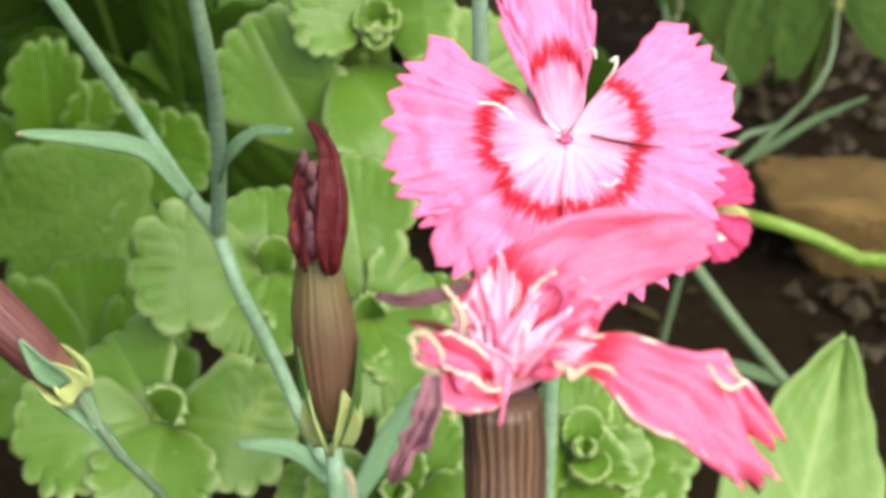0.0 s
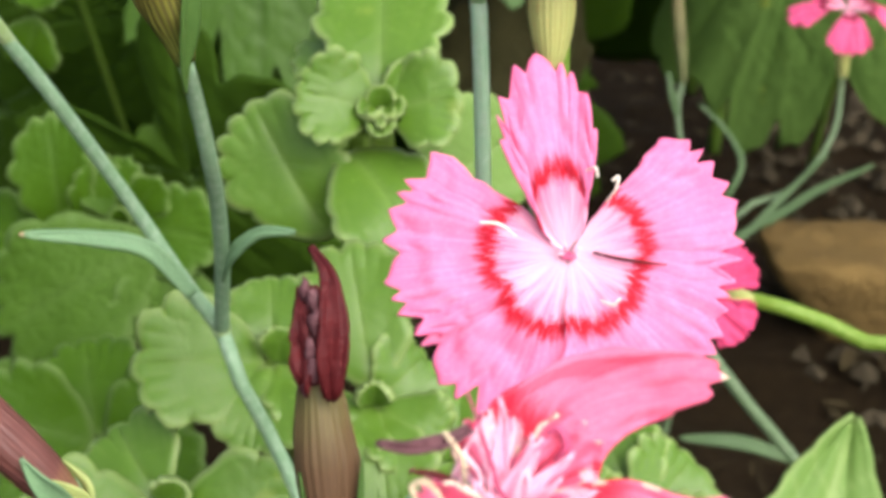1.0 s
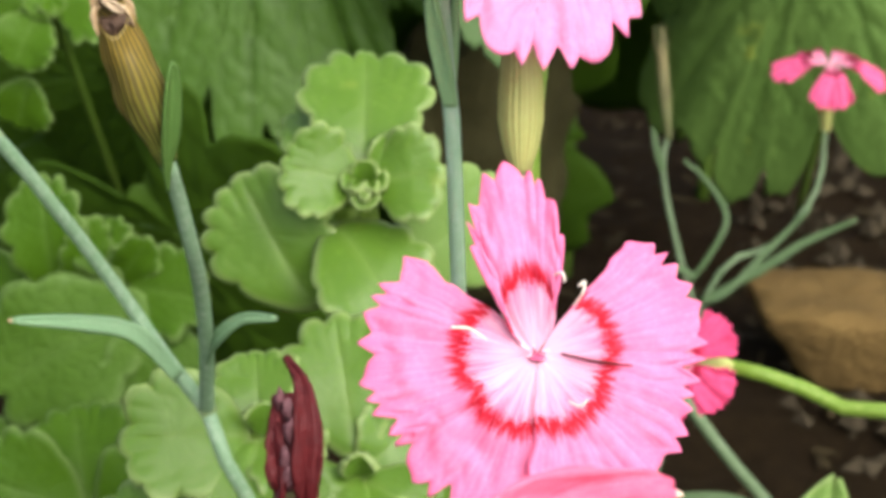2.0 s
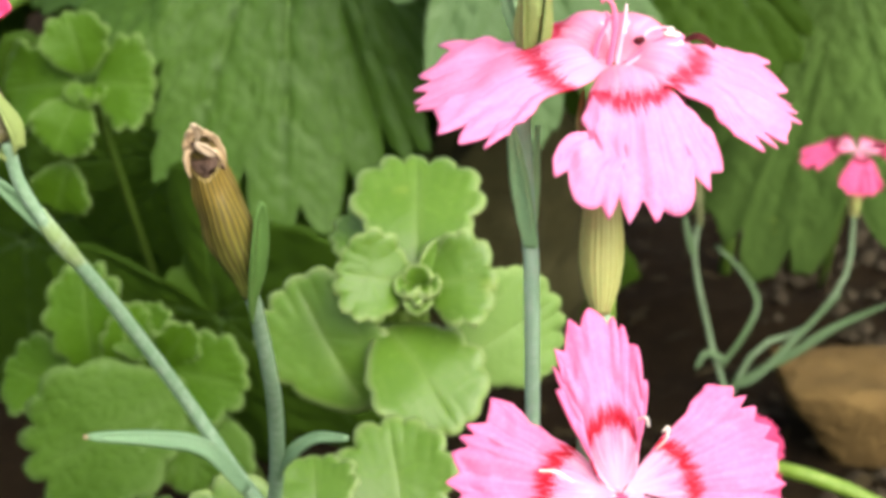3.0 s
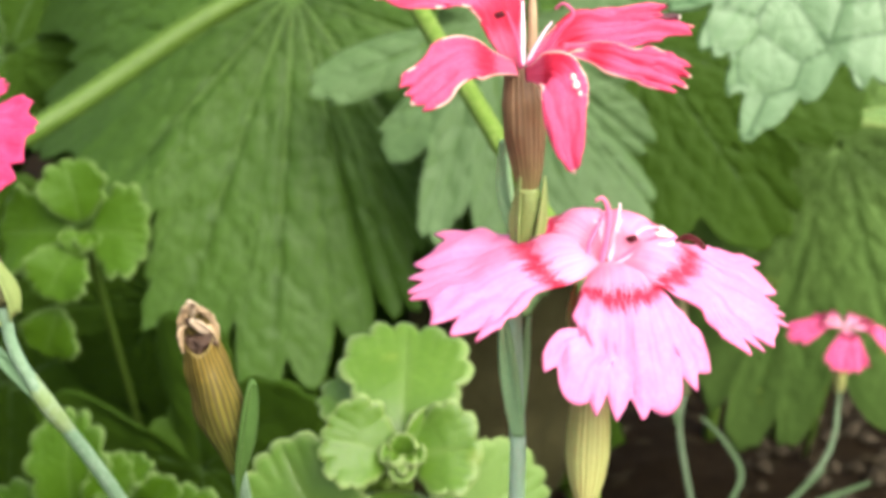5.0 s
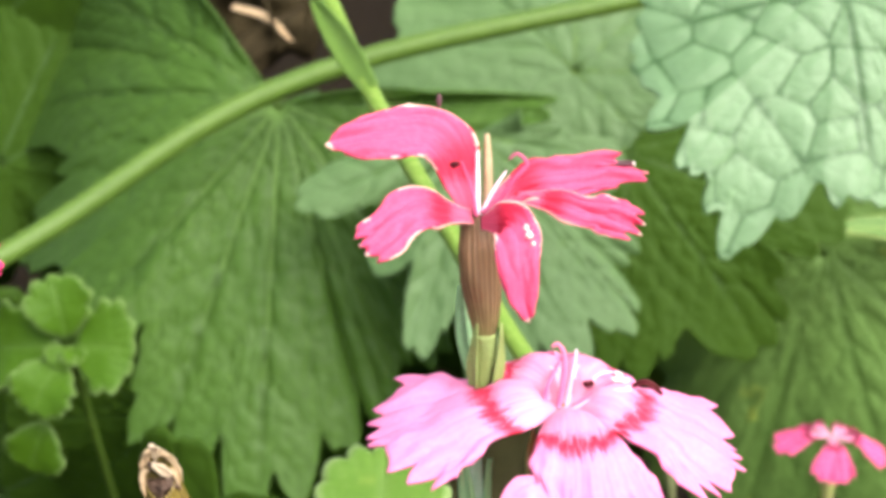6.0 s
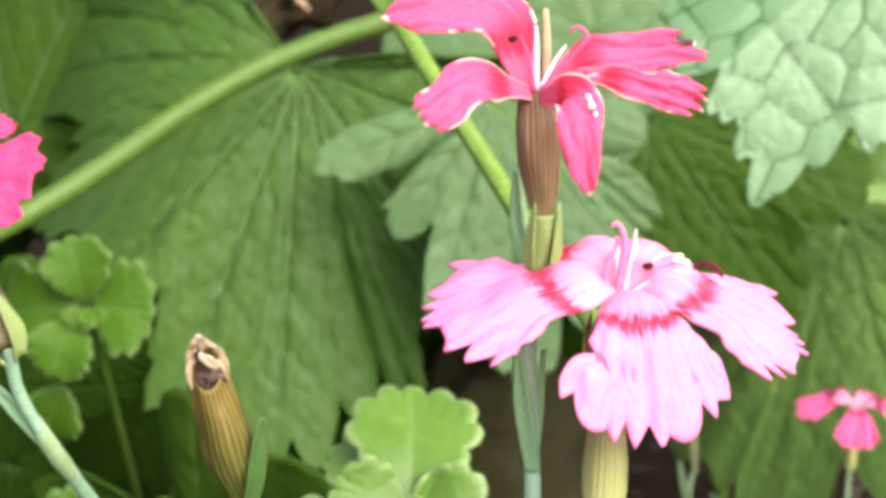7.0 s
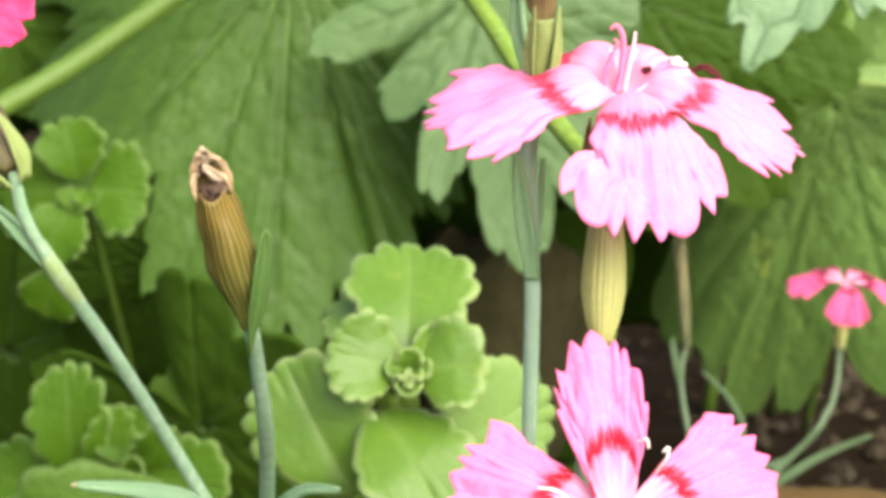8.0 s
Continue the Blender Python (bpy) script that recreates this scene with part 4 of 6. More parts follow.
# the shoots under the large leaf; part of their shade is in the leaf colour
spread_shoot((-56.0, 250.0, 86.0), [((-58.5, 252.0, 96.6), 5.2, 0.05, (0.0, -0.85, 0.5), 0.25), ((-45.8, 248.0, 86.6), 7.2, 0.0, (0.2, -0.85, 0.45), 0.2), ((-61.2, 245.5, 76.8), 5.3, 0.12, (-0.1, -0.8, 0.5), 0.25),
             ((-70.5, 257.0, 83.0), 7.0, 0.05, (-0.3, -0.8, 0.4), 0.2), ((-63.5, 252.0, 64.5), 5.0, 0.55, (0.0, -0.85, 0.5), 0.15), ((-57.6, 247.6, 83.6), 2.6, 0.05, (0.0, -0.8, 0.6), 0.5), ((-54.6, 247.4, 84.2), 2.0, 0.1, (0.2, -0.8, 0.6), 0.5)],
             "dull green stonecrop shoot with round scalloped leaves", SEDUM_DULL_SHADED, 42)
spread_shoot((-44.0, 215.5, 56.5), [((-30.4, 210.0, 57.0), 6.4, 0.05, (0.1, -0.85, 0.5), 0.16), ((-47.0, 222.0, 63.2), 4.6, 0.0, (-0.1, -0.8, 0.6), 0.2), ((-38.2, 213.8, 64.6), 3.4, 0.0, (0.4, -0.7, 0.5), 0.35), ((-43.6, 213.6, 60.2), 1.6, 0.0, (0, -0.8, 0.6), 0.5)],
             "stonecrop shoot with fluted pale-edged leaves", SEDUM_DULL_SHADED, 43)
spread_shoot((-52.2, 218.0, 50.3), [((-53.6, 222.0, 70.4), 6.0, 0.0, (-0.15, -0.85, 0.5), 0.15), ((-67.6, 226.0, 51.6), 6.0, 0.1, (-0.1, -0.8, 0.6), 0.15), ((-46.0, 219.0, 65.5), 3.2, 0.1, (0.3, -0.8, 0.5), 0.2)],
             "stonecrop shoot with tall rounded leaves in the shade", SEDUM_DULL_SHADED, 44)
spread_shoot((-36.5, 212.0, 56.4), [((-60.6, 205.5, 45.6), 11.0, 0.0, (-0.05, -0.80, 0.6), 0.05), ((-38.5, 205.0, 43.0), 8.0, 0.1, (0.2, -0.8, 0.6), 0.1), ((-63.0, 199.0, 29.0), 9.5, 0.5, (-0.1, -0.75, 0.65), 0.08), ((-44.0, 198.0, 28.0), 8.0, 0.5, (0.1, -0.75, 0.65), 0.08)],
             "dull green stonecrop shoot with one large broad leaf", SEDUM_MATT, 47)

spread_shoot((-35.1, 150.0, 65.7), [((-47.0, 150.0, 70.5), 6.2, 0.0, (-0.2, -0.8, 0.6), 0.15), ((-42.0, 141.0, 60.8), 5.8, 0.0, (-0.1, -0.75, 0.65), 0.15), ((-25.6, 151.0, 69.2), 6.4, 0.0, (0.2, -0.8, 0.6), 0.15), ((-25.0, 143.0, 63.6), 6.0, 0.0, (0.2, -0.75, 0.65), 0.15), ((-37.8, 160.0, 72.0), 6.0, 0.0, (0.0, -0.85, 0.5), 0.15)],
             "shaded stonecrop shoot with broad leaves low down", SEDUM_DULL_SHADED, 49)

# the broad lower leaves of the middle shoot
low = thing("stonecrop_shoot", (-7.3, 149.1, 98.5), "stonecrop stem with broad scalloped lower leaves", "stonecrop", "stonecrop shoots")
o = (-7.3, 149.1, 98.5)
sedum_leaf((-10.4, 144.0, 91.7), (-17.4, 150.0, 103.2), 6.4, (-0.25, -0.85, 0.45), SEDUM, 61, 0.05, low, o, 0.05, 0.24, 0.40)
sedum_leaf((-8.8, 147.3, 99.4), (-2.1, 137.8, 93.2), 5.5, (0.2, -0.75, 0.6), SEDUM, 63, 0.08, low, o, 0.10, 0.22, 0.30)
# the right leaf catches more light; the paler material puts that into its colour
sedum_leaf((-4.2, 147.0, 94.0), (7.6, 152.8, 99.2), 6.0, (0.4, -0.8, 0.3), SEDUM_PALE, 64, 0.04, low, o, 0.05, 0.22, 0.6)
part("stem", tube(rel([(-7.0, 148.9, 100.4), (-7.4, 150.4, 96.5), below((-7.4, 152.1, 95.6))], o), [1.2, 1.3, 1.4], 10), STEM_YELLOW, low)


# a broad pale leaf standing near the ground
pale = thing("broad_leaf", (32.3, 131.9, 49.5), "broad pale green pointed leaf standing near the ground", "leaf")
part("leaf_blade", blade(rel([(32.3, 131.9, 49.5), (35.0, 138.4, 56.8), (37.9, 145.3, 62.7), (40.6, 151.4, 66.6)], (32.3, 131.9, 49.5)), 8.4, (0.1, -0.75, 0.6), "scale", 7, 0.10, 0.15, 0.04, 0.5, 40, 27, 7, True), SEDUM_PALE, pale)
part("leaf_stalk", tube(rel([(32.3, 132.1, 49.7), (20, 150, -6)], (32.3, 131.9, 49.5)), [0.9, 1.1], 9), STEM_YELLOW, pale)


# ---- pinks ----
def scales(parent, base, axis, long, radius, count=3, seed=0, material=None, shape=(0.55, 1.02, 1.12, 1.2)):
    """The pointed scales that clasp the foot of a calyx."""
    turn = local(axis, seed * 40).to_3x3()
    for k in range(count):
        a = 2 * math.pi * k / count
        c, s = math.cos(a), math.sin(a)
        pts = [turn @ Vector((c * radius * f, s * radius * f, z * long)) for f, z in zip(shape, (-0.04, 0.3, 0.7, 1.0))]
        pts = [tuple(Vector(base) + p) for p in pts]
        part("scale", blade(pts, radius * 0.85, turn @ Vector((c, s, 0)), "scale", thick=0.12, nu=14, nv=9, curl=0.9), material or SCALE, parent)


CALYX_LABELS = {"calyx_torn": "ribbed brown calyx with a torn mouth", "calyx_brown": "ribbed brown calyx", "calyx_wine": "smooth purple-brown calyx", "calyx_bud": "brown calyx with a green top", "calyx_green": "yellow-green calyx with a brown mouth",
                "calyx_straw": "dry straw-yellow striped calyx", "calyx_dull": "dry dull green calyx"}


def calyx(parent, base, mouth, radius, material, teeth=True, flare=0.92, seed=0, name="calyx", tight=0.55, crumple=0.12, profile=None):
    b, m = Vector(base), Vector(mouth)
    axis = (m - b).normalized()
    pts = [tuple(b.lerp(m, f)) for f in (0, 0.2, 0.45, 0.75, 1)]
    ob = part(name, tube(pts, [radius * tight, radius * (0.9 if tight > 0.45 else 0.72), radius, radius * (0.97 if tight > 0.45 else 1.08), radius * flare] if profile is None else [radius * f for f in profile], 68, 26, 17, 0.02, crumple=crumple), material, parent, CALYX_LABELS[material.name])
    if teeth:
        turn = local(axis, seed * 25).to_3x3()
        long = (m - b).length * 0.22
        for k in range(5):
            a = 2 * math.pi * (k + 0.3) / 5
            c, s = math.cos(a), math.sin(a)
            pts = [tuple(m + turn @ Vector((c * radius * flare * f, s * radius * flare * f, z * long))) for f, z in ((1.0, -0.25), (1.03, 0.3), (1.02, 0.95))]
            part("calyx_tooth", blade(pts, radius * 0.5, turn @ Vector((c, s, 0)), "scale", thick=0.1, nu=9, nv=7, curl=0.6), material, ob)
    return ob


def threads(parent, centre, axis, count, long, material, seed, spread=0.5, thick=0.09, tips=True, name="stamen"):
    rng = random.Random(seed)
    turn = local(axis).to_3x3()
    for k in range(count):
        a, lean = rng.uniform(0, 6.28), rng.uniform(0.05, spread)
        l = long * rng.uniform(0.7, 1.1)
        c, s = math.cos(a), math.sin(a)
        pts = [Vector((c * r, s * r, z)) for r, z in ((0.15, -0.5), (0.2 + lean * l * 0.3, l * 0.5), (0.2 + lean * l * 0.8, l * 0.9), (0.2 + lean * l * 1.15, l * (0.95 + 0.1 * rng.random())))]
        pts = [tuple(Vector(centre) + turn @ p) for p in pts]
        t = part(name, tube(pts, [thick, thick, thick * 0.8, thick * 0.6], 6, 14), material, parent)
        if tips:
            part("anther", blob(pts[-1], 0.22, (1.3, 0.8, 0.7), 0.2, k + seed, 1), ANTHER, t)


def stem_of(parent, points, radii, name="stem", material=None):
    return part(name, tube(points, radii, 11), material or STEM, parent)


def node_leaf(parent, points, half, face, seed=0, material=None):
    return part("stem_leaf", blade(points, half, face, "strap", thick=0.3, nu=26, nv=9, cup=0.35, seed=seed), material or BLADE, parent)


def knot(parent, at, radius):
    return part("node", blob(at, radius, (1, 1, 1.2), 0.1, 1, 2), STEM_NODE, parent)


PINKS = "pinks in flower"

# A: the open flower that looks at the camera
A = (5.9, 76.1, 127.2)
o = A
fa = thing("pink_flower", o, "open bright pink flower with a crimson ring and white heart", "flower", PINKS)
ax = Vector((-0.02, -0.80, 0.60)).normalized()
ta = local(ax, 0).to_3x3()


def petal_of(parent, turn, az, reach, half, rise, droop, material, teeth=7, bite=0.07, cup=0.05, ripple=0.05, seed=0, centre=(0, 0, 0), notch=None, trim=0.10, snug=0.0, dome=0.0):
    pts = [tuple(Vector(centre) + turn @ Vector(p)) for p in petal_line(az, reach, rise, droop)]
    return part("petal", blade(pts, half, turn @ Vector((0, 0, 1)), "petal", teeth, bite, cup, ripple, 0.14, 40, 81, seed, fan=half, notch=notch, trim=trim, pleat=0.02, crush=0.08, snug=snug, dome=dome), material, parent)


def image_turn(axis, side=(1, 0, 0)):
    """A turn whose z lies along axis and whose x points as nearly to side as it can."""
    z = Vector(axis).normalized()
    x = (Vector(side) - z * z.dot(Vector(side))).normalized()
    return Matrix((x, z.cross(x), z)).transposed()


ta = image_turn(ax)
for az, reach, half, rise, droop, seed in ((99, 9.8, 27, 28, 0, 1), (176, 8.9, 38, 5, 6, 2), (14, 8.5, 37, 4, 6, 3), (238, 8.8, 37, 3, 9, 4), (304, 8.7, 40, 6, 8, 5)):
    petal_of(fa, ta, az, reach, half, rise, droop, PETAL_A, 9, 0.13, 0.05, 0.03, seed, trim=0.55 if seed == 1 else 0.10, snug=(0.7, 0.28, 0.22, 0.0, 0.0)[seed - 1])
threads(fa, (0, 0, 0), ax, 4, 1.3, FILAMENT, 7, 0.8, 0.08, False)
part("throat", blob(tuple(ta @ Vector((0, -0.1, 0.12))), 0.42, (1, 1, 0.35), 0.3, 3), FILAMENT_DARK, fa)
for k, pts in enumerate(([(7.6, 75.5, 130.3), (8.0, 75.2, 131.1), (8.1, 75.3, 131.7), (7.8, 75.2, 131.5)], [(7.3, 73.4, 126.2), (7.8, 72.8, 126.3), (8.1, 72.7, 126.7)], [(3.4, 74.8, 128.9), (2.6, 74.5, 129.7), (1.7, 74.5, 129.8)],
                         [(6.6, 77.0, 131.1), (7.1, 76.2, 131.7), (7.2, 76.0, 131.3)])):
    part("stamen", tube(rel(pts, A), [0.04, 0.06, 0.07, 0.055], 7), ANTHER, fa)
dark = [Vector((1.2, 0.0, 0.4)), Vector((2.6, -0.4, 0.7)), Vector((4.6, -0.7, 0.8))]
part("style", tube([tuple(ta @ p) for p in dark], [0.06, 0.09, 0.04], 7), PETAL_WINE, fa)
calyx(fa, tuple(ta @ Vector((0.3, -1.5, -13.5))), tuple(ta @ Vector((0, 0, -3.4))), 1.2, CALYX_GREEN, seed=2)
stem_of(fa, [tuple(ta @ Vector((0.3, -1.5, -13.3))), tuple(ta @ Vector((0.3, -4, -20))), (1, 22, -70), (2, 26, 12 - A[2] - 20)], [0.5, 0.55, 0.65, 0.7])

# B: the paler flower seen from the side, petals drooping
B = (6.1, 86.5, 146.6)
fb = thing("pink_flower", B, "pale pink flower with drooping toothed petals and a red ring", "flower", PINKS)
axb = Vector((0.05, -0.16, 0.98)).normalized()
tb = image_turn(axb)
for az, reach, half, rise, droop, seed in ((193, 10.9, 33, 10, 24, 11), (279, 10.4, 31, 6, 52, 12), (349, 10.4, 31, 11, 29, 13), (130, 8.6, 36, 20, 60, 14), (58, 8.6, 36, 20, 60, 15)):
    petal_of(fb, tb, az, reach, half, rise, droop, PETAL_B, 8, 0.11, -0.10, 0.025, seed, notch=(0.72, 0.2) if seed == 12 else None, snug=0.45, trim=0.17 if seed == 12 else 0.10, dome={11: 0.18, 12: 0.16, 13: 0.26}.get(seed, 0.34))
calyx(fb, tuple(Vector((5.5, 84.5, 133.2)) - Vector(B)), (-0.5, 0.0, -3.6), 1.18, CALYX_GREEN, seed=4, crumple=0.05, profile=(0.42, 0.80, 1.0, 0.97, 0.86, 0.74, 0.68, 0.66))
bb = Vector((5.5, 84.5, 133.0)) - Vector(B)
stem_of(fb, [tuple(bb + Vector((0, 0, 0.3))), tuple(bb + Vector((-0.4, 2, -8))), tuple(bb + Vector((-1, 10, -50))), tuple(bb + Vector((-2, 14, -112)))], [0.55, 0.55, 0.6, 0.7])
threads(fb, (0, 0, 0), axb, 4, 2.4, FILAMENT, 17, 0.35, 0.08, False)
for k, (pts, r, mat) in enumerate((
        ([(5.1, 86.2, 146.5), (5.1, 85.9, 147.7), (5.5, 85.8, 148.9), (5.7, 85.7, 149.4), (5.5, 85.7, 149.6)], 0.15, FILAMENT_ROSE),
        ([(5.8, 86.2, 146.6), (6.0, 86.0, 148.5), (5.95, 85.9, 149.7), (5.6, 85.8, 150.3), (5.3, 85.8, 150.1)], 0.17, FILAMENT_ROSE),
        ([(6.1, 86.4, 146.8), (6.5, 86.2, 148.7), (6.6, 86.1, 149.9)], 0.10, FILAMENT),
        ([(6.6, 86.2, 146.7), (7.7, 85.9, 147.7), (8.6, 85.8, 148.3)], 0.10, FILAMENT_ROSE),
        ([(6.5, 86.0, 146.6), (7.4, 85.6, 147.3), (8.5, 85.5, 147.9), (9.2, 85.5, 147.9)], 0.08, FILAMENT),
        ([(6.7, 86.8, 146.8), (7.9, 86.9, 148.2), (9.0, 86.8, 148.4)], 0.08, FILAMENT),
        ([(4.8, 85.9, 146.6), (4.1, 85.3, 146.4), (3.8, 85.1, 146.7)], 0.08, FILAMENT))):
    part("style", tube(rel(pts, B), [r, r, r * 0.9, r * 0.5], 8), mat, fb)
for k, (p, big) in enumerate((((8.7, 85.8, 148.4), 0.20), ((9.1, 85.9, 148.3), 0.19), ((8.9, 86.2, 148.5), 0.15), ((9.3, 85.7, 147.9), 0.13))):
    part("anther", blob(rel([p], B)[0], big, (1.3, 0.7, 0.8), 0.8, k + 6, 2), ANTHER, fb, "pale crumbling anther")
part("withered_tip", blade(rel([(9.6, 86.4, 147.8), (10.3, 86.2, 148.0), (11.1, 86.0, 147.5)], B), 0.16, (0, -0.6, 0.8), "strap", 4, 0.2, 0.8, 0.3, 0.12, 20, 9, 5, curl=0.8), PETAL_WINE, fb, "dry curled dark red petal edge")
part("dry_fold", blob(rel([(7.35, 86.6, 147.8)], B)[0], 0.24, (1.2, 0.6, 0.9), 0.4, 4), PETAL_WINE, fb)


# C: the ragged flower on the tall stem
def points_petal(parent, origin, points, half, face, material, teeth=5, bite=0.08, cup=0.1, ripple=0.08, seed=0, curl=0.0, trim=0.10, kind="petal", crush=0.4):
    return part("petal", blade(rel(points, origin), half, face, kind, teeth, bite, cup, ripple, 0.14, 34, 33, seed, curl=curl, trim=trim, crush=crush), material, parent)


C = (1.5, 88.3, 156.5)
fc = thing("pink_flower", C, "ragged crimson-pink flower with curled petals and a brown calyx", "flower", PINKS)
points_petal(fc, C, [(1.2, 88.3, 156.2), (0.5, 89.0, 157.9), (-0.1, 89.8, 159.4), (-1.4, 90.0, 160.3), (-3.7, 89.0, 160.3), (-6.4, 87.4, 160.2)], 1.5, (0.1, -0.75, 0.65), PETAL_C, 3, 0.05, 0.12, 0.08, 21, kind="flag", trim=0.30, crush=0.22)
points_petal(fc, C, [(1.1, 87.5, 156.5), (-0.2, 86.6, 157.0), (-1.5, 85.6, 157.4), (-2.6, 84.6, 157.0), (-3.5, 83.6, 156.4), (-4.4, 83.0, 155.9)], 1.25, (-0.2, -0.75, 0.6), PETAL_C, 4, 0.10, 0.15, 0.12, 22, kind="flag", trim=0.05, crush=0.3)
points_petal(fc, C, [(1.6, 87.2, 156.3), (2.8, 85.2, 157.0), (3.3, 83.9, 156.7), (3.35, 83.2, 155.5), (3.6, 82.9, 153.9), (3.95, 82.8, 152.5)], 1.12, (0.12, -0.95, 0.3), PETAL_C, 3, 0.05, 0.12, 0.08, 23, kind="flag", trim=0.40, crush=0.22)
points_petal(fc, C, [(1.8, 88.0, 156.3), (2.9, 88.5, 157.4), (4.3, 89.0, 158.0), (6.6, 90.0, 158.0), (8.5, 90.8, 158.2), (10.6, 91.0, 157.9)], 1.15, (0.1, -0.8, 0.6), PETAL_C, 4, 0.14, 0.2, 0.20, 24, kind="flag", trim=0.3, crush=0.35)
points_petal(fc, C, [(3.4, 88.4, 157.4), (5.3, 88.0, 157.2), (7.0, 87.5, 156.9), (8.6, 87.3, 156.6), (10.0, 87.0, 156.1)], 0.95, (0.1, -0.85, 0.5), PETAL_C, 4, 0.20, 0.2, 0.2, 25, kind="flag", crush=0.3)
for pts, r, mat in (([(1.6, 87.3, 156.8), (2.4, 87.2, 157.5), (3.3, 87.1, 158.8), (3.8, 87.1, 159.5), (3.3, 87.2, 160.0), (2.9, 87.2, 159.7)], 0.14, FILAMENT_DARK),
                    ([(1.3, 87.3, 156.6), (1.0, 87.4, 158.1), (0.5, 87.3, 159.5)], 0.12, FILAMENT_DARK),
                    ([(1.9, 88.6, 156.4), (1.9, 88.8, 158.4), (1.8, 89.2, 160.5)], 0.26, STRAW),
                    ([(1.4, 87.6, 156.6), (1.3, 88.2, 159.8)], 0.13, FILAMENT), ([(1.5, 87.6, 156.6), (2.3, 87.6, 158.2), (2.8, 87.8, 158.9)], 0.10, FILAMENT)):
    part("style", tube(rel(pts, C), [r, r, r * 0.9, r * 0.5], 7), mat, fc)
for p, big in (((3.85, 83.4, 156.9), 0.17), ((3.7, 83.5, 157.25), 0.13), ((4.05, 83.3, 156.5), 0.10), ((8.2, 91.0, 158.0), 0.24), ((9.6, 91.1, 158.5), 0.12)):
    part("anther", blob(rel([p], C)[0], big, (1, 0.6, 1.2), 0.7, 5, 2), ANTHER, fc, "dry white crumb of an anther")
part("withered_petal", blade(rel([(6.3, 91.2, 158.0), (7.8, 91.1, 158.3), (9.6, 91.0, 158.5)], C), 0.2, (0, -0.5, 0.9), "strap", 3, 0.1, 0.8, 0.1, 0.12, 20, 9, 5, curl=0.8), PETAL_DRY, fc, "dry curled dark brown petal edge")
part("dry_fold", blob(rel([(-0.7, 90.0, 162.0)], C)[0], 0.2, (0.7, 0.6, 2.0), 0.6, 3), PETAL_DRY, fc)
part("dry_fold", blob(rel([(0.15, 88.2, 159.1)], C)[0], 0.22, (1.2, 0.4, 1.0), 0.4, 4), PETAL_WINE, fc)
calyx(fc, rel([(2.0, 87.1, 149.4)], C)[0], rel([(1.4, 88.3, 156.5)], C)[0], 1.10, CALYX_TORN, False, 0.84, seed=1, tight=0.26)
part("calyx_cup", tube(rel([(1.85, 87.55, 146.9), (1.9, 87.35, 148.2), (1.95, 87.2, 149.4), (1.9, 87.2, 150.3)], C), [0.42, 0.50, 0.58, 0.64], 24, crumple=0.1), SCALE, fc, "yellow-green cup under the calyx")
scales(fc, rel([(1.9, 87.4, 147.1)], C)[0], (0.05, -0.05, 1.0), 4.0, 0.66, 3, 4.1, SCALE, (0.7, 0.96, 1.05, 1.12))
stem_of(fc, rel([(2.0, 87.1, 149.4), (1.8, 87.6, 147.5), (1.6, 89.7, 143.8), (1.5, 89.2, 140.1), (1.9, 88.5, 135.7), (2.2, 91.2, 124.4), (3, 100, 60), (4, 104, -6)], C), [0.45, 0.45, 0.42, 0.46, 0.36, 0.31, 0.36, 0.5, 0.7], material=STEM_PALE_LIT)
node_leaf(fc, rel([(1.95, 88.5, 135.3), (1.35, 88.2, 139.1), (0.9, 88.4, 142.6)], C), 0.50, (-0.4, -0.9, 0.2), 3, BLADE_PALE_LIT)
node_leaf(fc, rel([(1.95, 88.7, 135.3), (2.2, 89.4, 138.5), (2.4, 90.6, 141.6)], C), 0.24, (0.7, -0.7, 0.2), 4, BLADE_PALE_LIT)
node_leaf(fc, rel([(1.7, 90.6, 146.0), (0.9, 90.6, 148.6), (0.7, 90.8, 151.7)], C), 0.45, (-0.5, -0.8, 0.2), 5, BLADE_PALE_LIT)


# D: the flower at the edge of the clump, on the branch from the fork
D = (-34.7, 104.3, 146.8)
fd = thing("pink_flower", D, "rose-pink flower with toothed petals on a branched stem", "flower", PINKS)
axd = Vector((-0.45, -0.45, 0.75)).normalized()
td = image_turn(axd)
for az, reach, half, rise, droop, seed in ((-30, 9.4, 31, 6, 12, 31), (46, 6.6, 28, 6, 26, 32), (124, 8, 32, 5, 10, 33), (196, 8, 32, 5, 10, 34), (264, 7.6, 30, 5, 40, 35)):
    petal_of(fd, td, az, reach, half, rise, droop, PETAL_D, 8, 0.08, 0.08, 0.06, seed)
threads(fd, (0, 0, 0), axd, 5, 2.0, FILAMENT_DARK, 37, 0.6, 0.1, False)
calyx(fd, rel([(-29.15, 100.1, 137.5)], D)[0], (0.6, 0.5, -2.8), 1.25, CALYX_BROWN, seed=3)
scales(fd, rel([(-29.1, 100.0, 136.9)], D)[0], (-0.42, 0, 1), 4.4, 1.05, 3, 1.8, SCALE, (0.45, 0.95, 1.08, 1.03))
FORK = (-15.8, 109.0, 103.6)
stem_of(fd, rel([(-29.15, 100.1, 137.4), (-28.8, 100.3, 134.6), (-27.45, 101.2, 130.9), (-24.75, 104.5, 123.9), (-21.1, 108.5, 113.9), (-18.1, 108.8, 107.7), FORK], D), [0.40, 0.42, 0.5, 0.5, 0.5, 0.52, 0.55])
